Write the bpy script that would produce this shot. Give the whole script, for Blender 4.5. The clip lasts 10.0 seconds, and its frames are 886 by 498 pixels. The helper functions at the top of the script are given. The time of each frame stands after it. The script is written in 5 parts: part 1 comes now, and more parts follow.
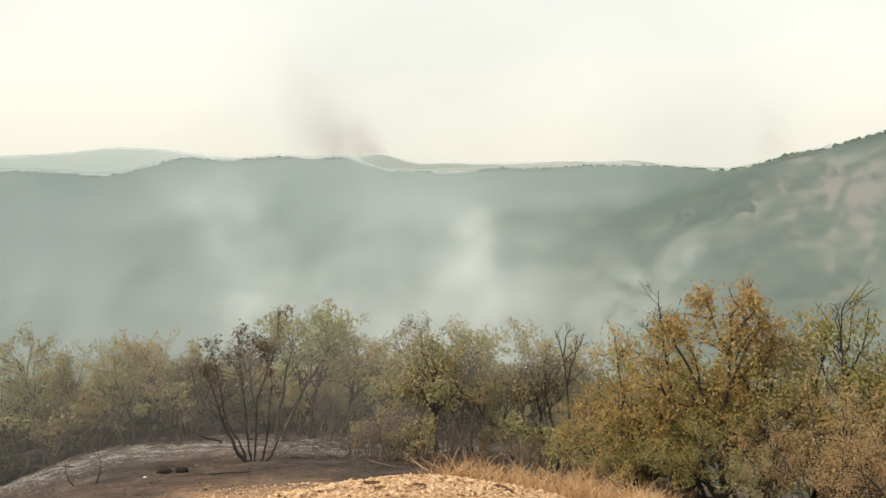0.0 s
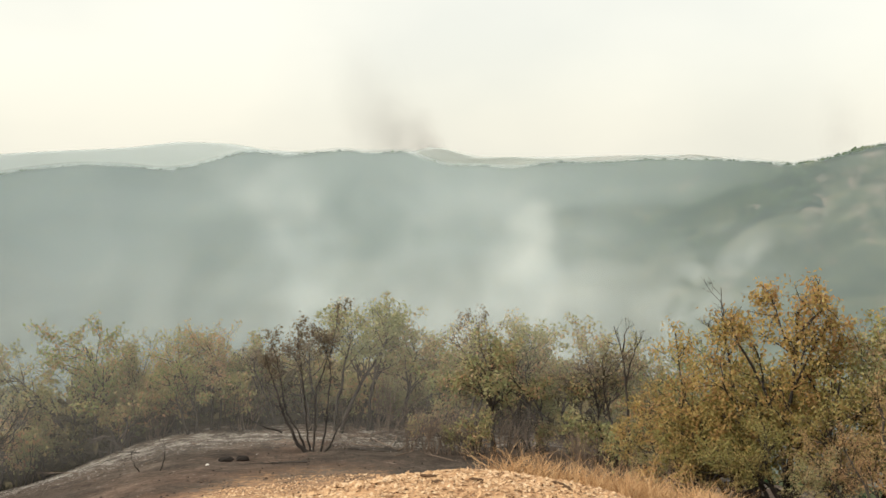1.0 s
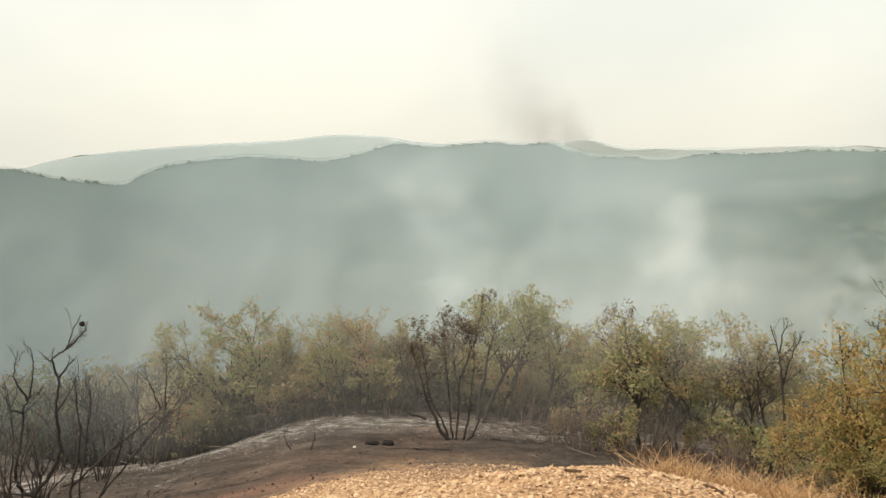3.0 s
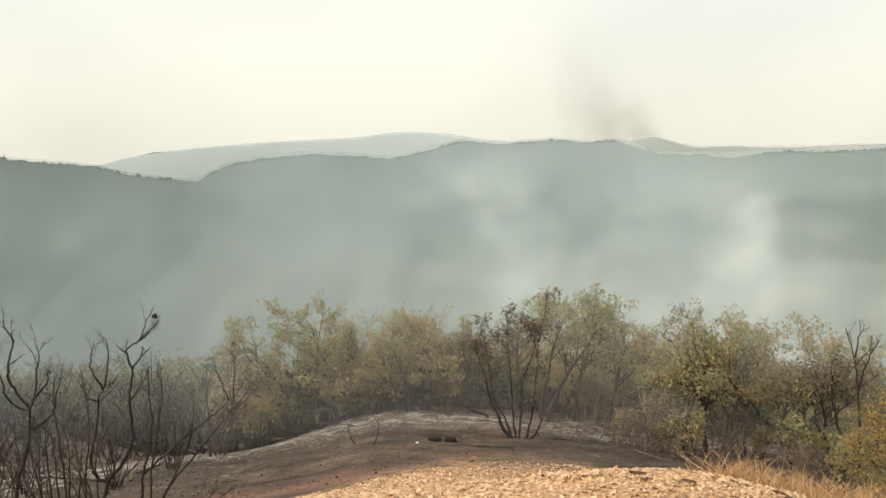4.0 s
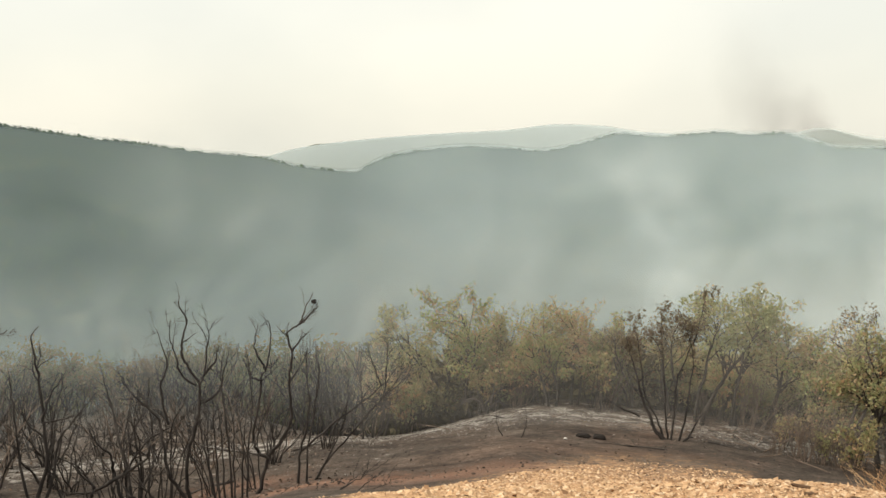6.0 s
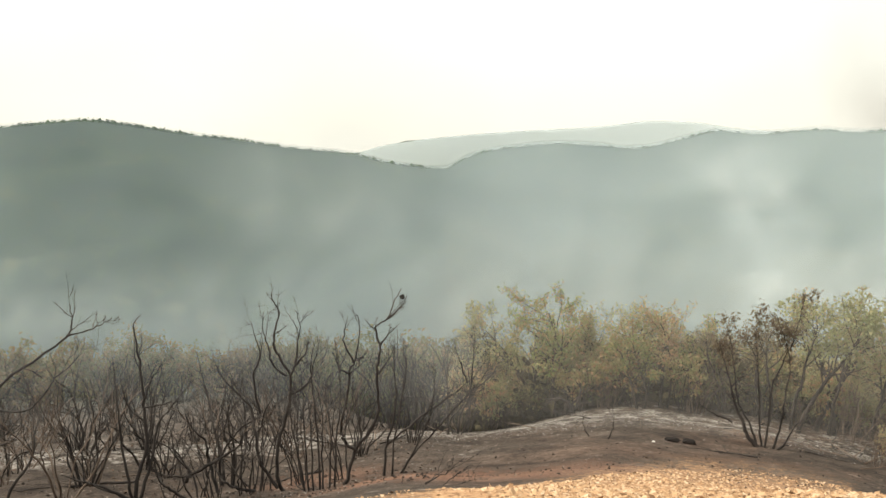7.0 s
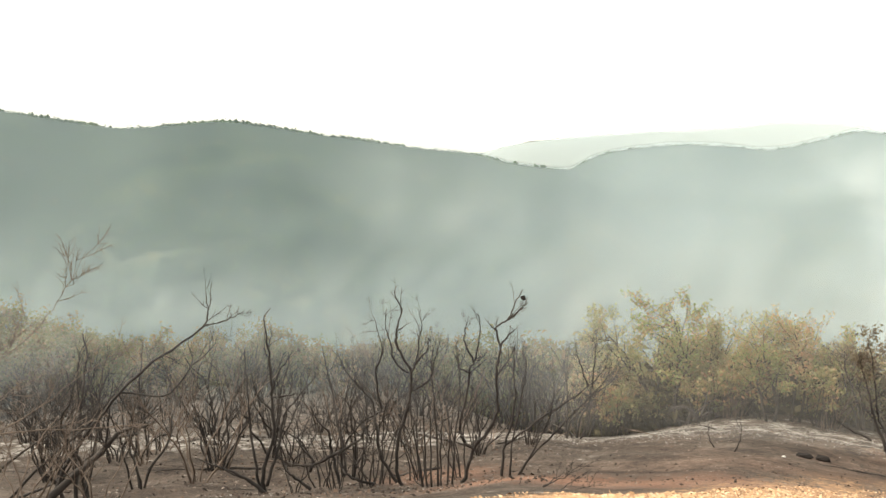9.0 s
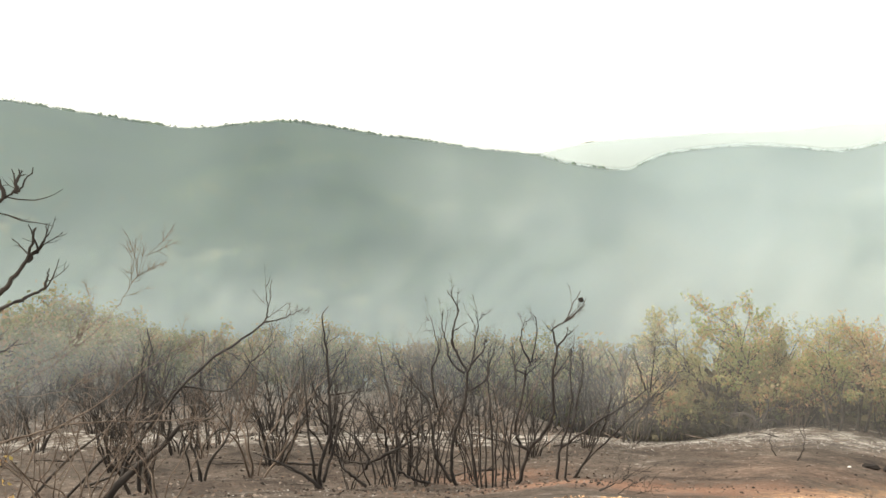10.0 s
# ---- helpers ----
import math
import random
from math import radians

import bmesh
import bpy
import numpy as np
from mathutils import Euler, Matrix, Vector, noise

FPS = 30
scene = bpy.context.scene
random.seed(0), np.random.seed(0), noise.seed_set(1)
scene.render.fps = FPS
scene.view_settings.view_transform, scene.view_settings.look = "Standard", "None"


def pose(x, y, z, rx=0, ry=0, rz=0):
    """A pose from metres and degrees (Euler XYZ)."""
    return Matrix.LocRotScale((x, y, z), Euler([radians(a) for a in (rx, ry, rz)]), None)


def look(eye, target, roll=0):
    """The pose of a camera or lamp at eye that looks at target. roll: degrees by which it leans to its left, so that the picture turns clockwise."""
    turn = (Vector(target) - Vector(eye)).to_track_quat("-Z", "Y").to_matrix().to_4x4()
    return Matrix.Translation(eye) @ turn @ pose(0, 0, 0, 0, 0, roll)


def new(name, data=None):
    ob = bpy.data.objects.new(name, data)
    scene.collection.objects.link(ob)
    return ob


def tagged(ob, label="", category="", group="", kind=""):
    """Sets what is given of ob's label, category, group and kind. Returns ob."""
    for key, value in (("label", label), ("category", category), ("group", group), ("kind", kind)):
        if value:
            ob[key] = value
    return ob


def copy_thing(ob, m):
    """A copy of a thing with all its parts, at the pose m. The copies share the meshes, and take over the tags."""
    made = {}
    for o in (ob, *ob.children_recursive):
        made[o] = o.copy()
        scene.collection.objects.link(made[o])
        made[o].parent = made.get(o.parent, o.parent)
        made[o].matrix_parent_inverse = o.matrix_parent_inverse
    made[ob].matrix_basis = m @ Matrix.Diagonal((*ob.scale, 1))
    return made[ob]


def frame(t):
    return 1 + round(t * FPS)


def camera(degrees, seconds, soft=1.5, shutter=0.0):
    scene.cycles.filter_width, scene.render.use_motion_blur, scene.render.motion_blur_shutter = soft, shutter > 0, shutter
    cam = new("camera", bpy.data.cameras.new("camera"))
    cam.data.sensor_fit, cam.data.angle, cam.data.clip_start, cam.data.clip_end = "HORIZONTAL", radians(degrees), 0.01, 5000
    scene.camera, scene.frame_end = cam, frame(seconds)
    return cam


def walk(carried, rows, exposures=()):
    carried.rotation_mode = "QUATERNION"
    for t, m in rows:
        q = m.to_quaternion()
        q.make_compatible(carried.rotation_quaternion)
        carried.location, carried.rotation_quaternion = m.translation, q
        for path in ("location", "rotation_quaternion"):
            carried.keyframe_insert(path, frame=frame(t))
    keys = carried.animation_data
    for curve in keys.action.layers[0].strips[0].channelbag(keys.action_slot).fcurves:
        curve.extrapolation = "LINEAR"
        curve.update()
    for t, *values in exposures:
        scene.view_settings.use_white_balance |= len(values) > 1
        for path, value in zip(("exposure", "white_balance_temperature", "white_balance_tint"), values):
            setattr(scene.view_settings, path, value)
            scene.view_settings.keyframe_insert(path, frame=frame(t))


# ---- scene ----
EYE = 1.65  # the lens above the soil on which the camera stands
cam = camera(54.5, 10.0, soft=1.5)


def aim(yaw, pitch, roll, x, y, z):
    """A view by its angles, and the sway of the hand-held camera off its first place."""
    return pose(x, y, EYE + z, 90 + pitch, 0, yaw) @ pose(0, 0, 0, 0, 0, roll)


walk(cam, [
    (0.0, aim(0.05, -4.93, -0.54, 0, 0, 0)),
    (0.5, aim(1.79, -5.06, -0.53, 0.001, 0.003, 0.002)),
    (1.0, aim(3.93, -5.29, -0.49, -0.003, 0.01, 0.002)),
    (1.5, aim(6.67, -5.50, -0.44, -0.009, 0.02, 0.001)),
    (2.0, aim(9.38, -5.64, -0.46, -0.016, 0.031, -0.004)),
    (2.5, aim(11.55, -5.70, -0.47, -0.02, 0.04, -0.008)),
    (4.0, aim(17.90, -5.89, -0.40, -0.024, 0.055, -0.014)),
    (4.5, aim(20.27, -5.99, -0.30, -0.025, 0.066, -0.017)),
    (5.0, aim(22.76, -6.08, -0.27, -0.028, 0.075, -0.017)),
    (6.5, aim(31.01, -6.48, -0.05, -0.036, 0.084, -0.01)),
    (7.0, aim(33.96, -6.56, 0.07, -0.034, 0.081, -0.008)),
    (7.5, aim(36.03, -6.60, 0.13, -0.03, 0.078, -0.007)),
    (8.0, aim(37.98, -6.58, 0.16, -0.031, 0.077, -0.007)),
    (8.5, aim(40.04, -6.57, 0.24, -0.037, 0.076, -0.007)),
    (9.0, aim(42.08, -6.56, 0.30, -0.043, 0.072, -0.006)),
    (9.5, aim(43.98, -6.57, 0.40, -0.048, 0.069, -0.006)),
    (10.0, aim(45.87, -6.57, 0.49, -0.052, 0.067, -0.006)),
], exposures=[(0.0, 0.0), (5.0, 0.0), (6.3, 0.0), (7.0, 0.24), (7.5, 0.34), (8.5, 0.54), (10.0, 0.74)])

# ---- sky and sun: a hot hazy afternoon, the sun off to the left ----
SUN_BEARING, SUN_HEIGHT = 122.0, 46.0  # degrees left of the first view, degrees up
world = bpy.data.worlds.new("world")
scene.world = world
world.use_nodes = True
wn, wl = world.node_tree.nodes, world.node_tree.links
wn.clear()
sky = wn.new("ShaderNodeTexSky")
sky.sky_type, sky.sun_disc = "NISHITA", False
sky.sun_elevation, sky.sun_rotation = radians(SUN_HEIGHT), radians(-SUN_BEARING)
sky.dust_density, sky.air_density = 6.0, 1.0
sky_bg = wn.new("ShaderNodeBackground")
sky_bg.inputs["Strength"].default_value = 0.05
wl.new(sky.outputs[0], sky_bg.inputs["Color"])
# the smoky veil over the whole sky, with faint cloud in it
coord = wn.new("ShaderNodeTexCoord")
stretch = wn.new("ShaderNodeMapping")
stretch.inputs["Scale"].default_value = (1.6, 1.6, 2.6)
wl.new(coord.outputs["Generated"], stretch.inputs["Vector"])
cloud = wn.new("ShaderNodeTexNoise")
cloud.inputs["Scale"].default_value, cloud.inputs["Detail"].default_value = 1.7, 5.0
cloud.inputs["Roughness"].default_value = 0.45
wl.new(stretch.outputs[0], cloud.inputs["Vector"])
cloud_ramp = wn.new("ShaderNodeValToRGB")
cloud_ramp.color_ramp.elements[0].position, cloud_ramp.color_ramp.elements[1].position = 0.36, 0.66
cloud_ramp.color_ramp.elements[0].color = (0.86, 0.845, 0.73, 1)
cloud_ramp.color_ramp.elements[1].color = (0.99, 0.955, 0.81, 1)
wl.new(cloud.outputs[0], cloud_ramp.inputs[0])
veil_bg = wn.new("ShaderNodeBackground")
veil_bg.inputs["Strength"].default_value = 0.95
wl.new(cloud_ramp.outputs[0], veil_bg.inputs["Color"])
add_sky = wn.new("ShaderNodeAddShader")
wl.new(sky_bg.outputs[0], add_sky.inputs[0])
wl.new(veil_bg.outputs[0], add_sky.inputs[1])
world_out = wn.new("ShaderNodeOutputWorld")
wl.new(add_sky.outputs[0], world_out.inputs["Surface"])

sun = new("sun", bpy.data.lights.new("sun", "SUN"))
sun.data.energy, sun.data.angle, sun.data.color = 3.2, radians(3.0), (1.0, 0.90, 0.74)
sb, sh = radians(SUN_BEARING), radians(SUN_HEIGHT)
sun.matrix_world = look((-math.sin(sb) * math.cos(sh) * 50, math.cos(sb) * math.cos(sh) * 50, math.sin(sh) * 50), (0, 0, 0))


# ---- materials ----
class Nodes:
    """A small builder for one node material."""

    def __init__(self, name):
        self.mat = bpy.data.materials.new(name)
        self.mat.use_nodes = True
        self.tree = self.mat.node_tree
        self.tree.nodes.clear()

    def add(self, kind, **values):
        node = self.tree.nodes.new("ShaderNode" + kind)
        for key, value in values.items():
            if key in node.inputs:
                node.inputs[key].default_value = value
        return node

    def link(self, a, b):
        self.tree.links.new(a, b)

    def coords(self, kind="Object"):
        return self.add("TexCoord").outputs[kind]

    def noise(self, vector, scale, detail=4.0, rough=0.55, distort=0.0):
        n = self.add("TexNoise", Scale=scale, Detail=detail, Roughness=rough, Distortion=distort)
        self.link(vector, n.inputs["Vector"])
        return n.outputs[0]

    def ramp(self, value, stops):
        n = self.add("ValToRGB")
        e = n.color_ramp.elements
        while len(e) < len(stops):
            e.new(0.5)
        for el, (pos, col) in zip(e, stops):
            el.position = pos
            el.color = (*col, 1) if isinstance(col, tuple) else (col, col, col, 1)
        self.link(value, n.inputs[0])
        return n.outputs[0]

    def mix(self, factor, a, b, blend="MIX"):
        n = self.tree.nodes.new("ShaderNodeMix")
        n.data_type, n.blend_type = "RGBA", blend
        for sock, v in ((n.inputs[0], factor), (n.inputs[6], a), (n.inputs[7], b)):
            if isinstance(v, (int, float)):
                sock.default_value = v
            elif isinstance(v, tuple):
                sock.default_value = (*v, 1)
            else:
                self.link(v, sock)
        return n.outputs[2]

    def math(self, op, a, b=0.0, c=0.0, clamp=False):
        n = self.tree.nodes.new("ShaderNodeMath")
        n.operation, n.use_clamp = op, clamp
        for sock, v in zip(n.inputs, (a, b, c)):
            if isinstance(v, (int, float)):
                sock.default_value = v
            else:
                self.link(v, sock)
        return n.outputs[0]

    def bump(self, height, strength, distance):
        n = self.add("Bump", Strength=strength, Distance=distance)
        self.link(height, n.inputs["Height"])
        return n.outputs[0]

    def surface(self, colour, rough=0.9, normal=None, specular=0.2):
        b = self.add("BsdfPrincipled", Roughness=rough)
        b.inputs["Specular IOR Level"].default_value = specular
        if isinstance(colour, tuple):
            b.inputs["Base Color"].default_value = (*colour, 1)
        else:
            self.link(colour, b.inputs["Base Color"])
        if normal is not None:
            self.link(normal, b.inputs["Normal"])
        return b.outputs[0]

    def done(self, shader):
        out = self.add("OutputMaterial")
        self.link(shader, out.inputs["Surface"])
        return self.mat


def leaf_material(name, fresh, dry, dead, low, high):
    """Oak leaves from green to scorched; low and high bend the share of scorched ones."""
    n = Nodes(name)
    island = n.add("NewGeometry").outputs["Random Per Island"]
    patch = n.noise(n.coords(), 1.1, 2.0)
    tree = n.add("ObjectInfo").outputs["Random"]
    mixed = n.math("ADD", n.math("MULTIPLY", island, 0.55), n.math("MULTIPLY", patch, 0.75))
    mixed = n.math("ADD", mixed, n.math("MULTIPLY", tree, 0.25))
    col = n.ramp(mixed, [(low, fresh), ((low + high) / 2, dry), (high, dead)])
    fleck = n.noise(n.coords(), 60.0, 2.0)
    col = n.mix(0.35, col, n.mix(fleck, (0.3, 0.3, 0.3), (1.0, 1.0, 1.0)), "MULTIPLY")
    front = n.surface(col, 0.55, specular=0.35)
    back = n.add("BsdfTranslucent")
    n.link(col, back.inputs["Color"])
    both = n.add("MixShader")
    both.inputs[0].default_value = 0.45
    n.link(front, both.inputs[1])
    n.link(back.outputs[0], both.inputs[2])
    return n.done(both.outputs[0])


def bark_material(name, dark, pale, patchy=0.5):
    n = Nodes(name)
    c = n.coords()
    big, fine = n.noise(c, 2.5, 3.0), n.noise(c, 45.0, 5.0, 0.7)
    col = n.ramp(big, [(0.35, dark), (0.35 + patchy, pale)])
    col = n.mix(0.5, col, n.mix(fine, (0.35, 0.35, 0.35), (1.2, 1.2, 1.2)), "MULTIPLY")
    return n.done(n.surface(col, 0.85, n.bump(fine, 0.6, 0.01)))


def smoke_material(name, colour, density, scale, thin, thick, rise, edge=0.12, flat=0.0):
    """Drifting smoke: wisps of noise in it, fading at its edges. rise: (height 0..1, density 0..1) steps; flat: how much of it is even haze."""
    n = Nodes(name)
    tall = n.add("Mapping")
    tall.inputs["Scale"].default_value = (1.0, 1.0, 0.8)
    n.link(n.coords(), tall.inputs["Vector"])
    wisp = n.noise(tall.outputs[0], scale, 3.5, 0.45, 0.25)
    wisp = n.ramp(wisp, [(thin, 0.0), (thick, 1.0)])
    wisp = n.math("ADD", n.math("MULTIPLY", wisp, 1.0 - flat), flat)
    uv = n.add("SeparateXYZ")
    n.link(n.coords("UV"), uv.inputs[0])
    up = n.ramp(uv.outputs[1], rise)
    off = n.math("ABSOLUTE", n.math("SUBTRACT", uv.outputs[0], 0.5))
    side = n.add("MapRange")
    side.interpolation_type = "SMOOTHSTEP"
    for key, v in (("From Min", 0.5), ("From Max", 0.5 - edge)):
        side.inputs[key].default_value = v
    n.link(off, side.inputs["Value"])
    alpha = n.math("MULTIPLY", n.math("MULTIPLY", wisp, up), n.math("MULTIPLY", side.outputs[0], density), clamp=True)
    d, t = n.add("BsdfDiffuse"), n.add("BsdfTranslucent")
    for b in (d, t):
        b.inputs["Color"].default_value = (*colour, 1)
    grey = n.add("MixShader")
    grey.inputs[0].default_value = 0.5
    n.link(d.outputs[0], grey.inputs[1])
    n.link(t.outputs[0], grey.inputs[2])
    clear = n.add("BsdfTransparent")
    out = n.add("MixShader")
    n.link(alpha, out.inputs[0])
    n.link(clear.outputs[0], out.inputs[1])
    n.link(grey.outputs[0], out.inputs[2])
    return n.done(out.outputs[0])


def ground_material():
    """One skin for the land: straw-coloured chips on the mound, red soil, burnt soil with ash, scrub green on the hills."""
    n = Nodes("ground")
    c = n.coords()
    sep = n.add("SeparateXYZ")
    n.link(c, sep.inputs[0])
    x, y = sep.outputs[0], sep.outputs[1]
    dist = n.math("SQRT", n.math("ADD", n.math("MULTIPLY", x, x), n.math("MULTIPLY", y, y)))
    n1, n2, n3 = n.noise(c, 0.35, 5.0, 0.6), n.noise(c, 2.2, 5.0, 0.65), n.noise(c, 18.0, 4.0, 0.7)
    n4 = n.noise(c, 70.0, 3.0, 0.7)
    # burnt soil: brown grey with soot, red where the fire baked it, and pale ash in drifts
    n5 = n.noise(c, 7.0, 5.0, 0.75, 0.5)
    blot = n.noise(c, 0.9, 4.0, 0.6, 0.6)
    grit = n.math("ADD", n.math("MULTIPLY", n5, 0.30), n.math("ADD", n.math("MULTIPLY", n3, 0.20), n.math("ADD", n.math("MULTIPLY", n2, 0.20), n.math("MULTIPLY", blot, 0.30))))
    burnt = n.ramp(grit, [(0.40, (0.030, 0.025, 0.022)), (0.50, (0.068, 0.055, 0.046)), (0.60, (0.125, 0.103, 0.086))])
    soil = n.ramp(grit, [(0.40, (0.072, 0.046, 0.035)), (0.52, (0.14, 0.09, 0.066)), (0.62, (0.24, 0.16, 0.118))])
    red = n.ramp(n.math("ADD", n.math("MULTIPLY", n1, 0.7), n.math("MULTIPLY", n5, 0.3)), [(0.47, 0.0), (0.62, 0.8)])
    sooty = n.add("MapRange")
    sooty.inputs["From Min"].default_value, sooty.inputs["From Max"].default_value = -3.5, -8.5
    sooty.inputs["To Min"].default_value, sooty.inputs["To Max"].default_value = 1.0, 0.15
    n.link(x, sooty.inputs["Value"])
    base = n.mix(n.math("MULTIPLY", red, sooty.outputs[0]), burnt, soil)
    rim = n.add("MapRange")
    rim.interpolation_type = "SMOOTHSTEP"
    rim.inputs["From Min"].default_value, rim.inputs["From Max"].default_value = 17.6, 19.6
    n.link(dist, rim.inputs["Value"])
    past = n.add("MapRange")
    past.interpolation_type = "SMOOTHSTEP"
    past.inputs["From Min"].default_value, past.inputs["From Max"].default_value = 20.5, 24.0
    n.link(dist, past.inputs["Value"])
    ash = n.math("SUBTRACT", n.math("MULTIPLY", rim.outputs[0], 0.13), n.math("MULTIPLY", past.outputs[0], 0.10))
    ash = n.math("ADD", ash, n.math("MULTIPLY", n2, 0.6))
    ash = n.math("ADD", ash, n.math("MULTIPLY", n5, 0.5))
    grey = n.math("SUBTRACT", 1.0, sooty.outputs[0])
    ash = n.math("ADD", ash, n.math("MULTIPLY", grey, 0.03))
    ash = n.ramp(ash, [(0.66, 0.0), (0.80, 0.8)])
    base = n.mix(ash, base, n.ramp(n3, [(0.3, (0.22, 0.208, 0.19)), (0.7, (0.58, 0.555, 0.52))]))
    # patches of soil baked red, and dry litter beyond the mound with sunlight put into its colour
    turned = n.math("ARCTAN2", n.math("MULTIPLY", x, -1.0), y)
    grain = n.math("ADD", n.math("MULTIPLY", n.math("SUBTRACT", n5, 0.5), 9.0), n.math("MULTIPLY", n.math("SUBTRACT", n3, 0.5), 5.0))
    for bx, by, size, amount in ((-6.9, 9.6, 2.0, 0.7), (-5.0, 10.6, 1.8, 0.5), (-9.6, 10.6, 1.5, 0.45)):
        dx, dy = n.math("SUBTRACT", x, bx), n.math("SUBTRACT", y, by)
        off = n.math("SQRT", n.math("ADD", n.math("MULTIPLY", dx, dx), n.math("MULTIPLY", dy, dy)))
        patch = n.add("MapRange")
        patch.interpolation_type = "SMOOTHSTEP"
        patch.inputs["From Min"].default_value, patch.inputs["From Max"].default_value = size, size * 0.3
        patch.inputs["To Max"].default_value = amount
        n.link(n.math("ADD", off, n.math("MULTIPLY", grain, 0.28)), patch.inputs["Value"])
        base = n.mix(patch.outputs[0], base, n.ramp(n3, [(0.3, (0.14, 0.075, 0.05)), (0.6, (0.28, 0.155, 0.105)), (0.75, (0.46, 0.31, 0.23))]))
    litter = n.ramp(n3, [(0.30, (0.17, 0.098, 0.06)), (0.50, (0.37, 0.225, 0.13)), (0.70, (0.56, 0.385, 0.245))])
    reach = n.math("ADD", dist, grain)
    for lo, hi, amount in ((0.30, 0.64, 9.0), (0.14, 0.02, 7.0)):
        side = n.add("MapRange")
        side.inputs["From Min"].default_value, side.inputs["From Max"].default_value = lo, hi
        side.inputs["To Min"].default_value, side.inputs["To Max"].default_value = 0.0, amount
        n.link(turned, side.inputs["Value"])
        reach = n.math("ADD", reach, side.outputs[0])
    sunlit_tongue = n.add("MapRange")
    sunlit_tongue.interpolation_type = "SMOOTHSTEP"
    sunlit_tongue.inputs["From Min"].default_value, sunlit_tongue.inputs["From Max"].default_value = 14.8, 11.6
    sunlit_tongue.inputs["To Max"].default_value = 0.92
    n.link(reach, sunlit_tongue.inputs["Value"])
    base = n.mix(sunlit_tongue.outputs[0], base, litter)
    # pale chips on the mound
    chips = n.ramp(n3, [(0.30, (0.24, 0.135, 0.075)), (0.50, (0.46, 0.28, 0.155)), (0.70, (0.60, 0.41, 0.25))])
    near = n.math("ADD", dist, n.math("MULTIPLY", n.math("SUBTRACT", n5, 0.5), 7.0))
    near = n.math("ADD", near, n.math("MULTIPLY", n.math("SUBTRACT", n1, 0.5), 3.0))
    for along, lo, hi, amount in ((turned, 0.44, 0.66, 3.6), (x, 0.3, 1.6, 2.5)):
        side = n.add("MapRange")
        side.inputs["From Min"].default_value, side.inputs["From Max"].default_value = lo, hi
        side.inputs["To Min"].default_value, side.inputs["To Max"].default_value = 0.0, amount
        n.link(along, side.inputs["Value"])
        near = n.math("ADD", near, side.outputs[0])
    mound = n.add("MapRange")
    mound.interpolation_type = "SMOOTHSTEP"
    mound.inputs["From Min"].default_value, mound.inputs["From Max"].default_value = 9.2, 6.8
    n.link(near, mound.inputs["Value"])
    base = n.mix(mound.outputs[0], base, chips)
    # the hills: dark scrub, dry grass between it and bare rock
    h1, h2, h3 = n.noise(c, 0.010, 5.0, 0.6), n.noise(c, 0.05, 5.0, 0.7), n.noise(c, 0.25, 3.0, 0.7)
    scrub = n.ramp(n.math("ADD", n.math("MULTIPLY", h2, 0.5), n.math("MULTIPLY", h1, 0.5)), [(0.38, (0.022, 0.032, 0.021)), (0.5, (0.055, 0.068, 0.038)), (0.62, (0.12, 0.115, 0.062))])
    bare = n.ramp(h3, [(0.3, (0.12, 0.098, 0.08)), (0.7, (0.23, 0.19, 0.155))])
    right = n.add("MapRange")
    right.inputs["From Min"].default_value, right.inputs["From Max"].default_value = -20.0, 300.0
    right.inputs["To Min"].default_value, right.inputs["To Max"].default_value = -0.12, 0.07
    n.link(x, right.inputs["Value"])
    # bare streaks run down the slopes between the wooded gullies
    lane = n.add("CombineXYZ")
    n.link(n.math("MULTIPLY", n.math("ARCTAN2", x, y), 34.0), lane.inputs[0])
    n.link(n.math("MULTIPLY", dist, 0.006), lane.inputs[1])
    streak = n.noise(lane.outputs[0], 1.0, 4.0, 0.55, 0.4)
    bald = n.math("ADD", n.math("MULTIPLY", streak, 0.55), n.math("MULTIPLY", h1, 0.20))
    bald = n.math("ADD", n.math("ADD", bald, n.math("MULTIPLY", h2, 0.25)), right.outputs[0])
    hill = n.mix(n.ramp(bald, [(0.545, 0.0), (0.64, 0.95)]), scrub, bare)
    far = n.add("MapRange")
    far.interpolation_type = "SMOOTHSTEP"
    far.inputs["From Min"].default_value, far.inputs["From Max"].default_value = 34.0, 70.0
    n.link(n.math("ADD", dist, n.math("MULTIPLY", n1, 14.0)), far.inputs["Value"])
    col = n.mix(far.outputs[0], base, hill)
    rough = n.math("ADD", n.math("ADD", n.math("MULTIPLY", n3, 0.4), n.math("MULTIPLY", n4, 0.3)), n.math("MULTIPLY", n5, 0.9))
    return n.done(n.surface(col, 0.95, n.bump(rough, 0.7, 0.05), 0.1))


GROUND = ground_material()
LEAF_GREEN = leaf_material("leaf_green", (0.27, 0.30, 0.145), (0.40, 0.375, 0.18), (0.45, 0.33, 0.19), 0.5, 1.3)
LEAF_MIXED = leaf_material("leaf_mixed", (0.265, 0.285, 0.13), (0.375, 0.325, 0.155), (0.45, 0.275, 0.155), 0.45, 1.2)
LEAF_ORANGE = leaf_material("leaf_orange", (0.345, 0.295, 0.10), (0.49, 0.345, 0.12), (0.44, 0.255, 0.11), 0.42, 1.12)
LEAF_OLIVE = leaf_material("leaf_olive", (0.27, 0.265, 0.095), (0.39, 0.335, 0.12), (0.42, 0.29, 0.12), 0.5, 1.2)
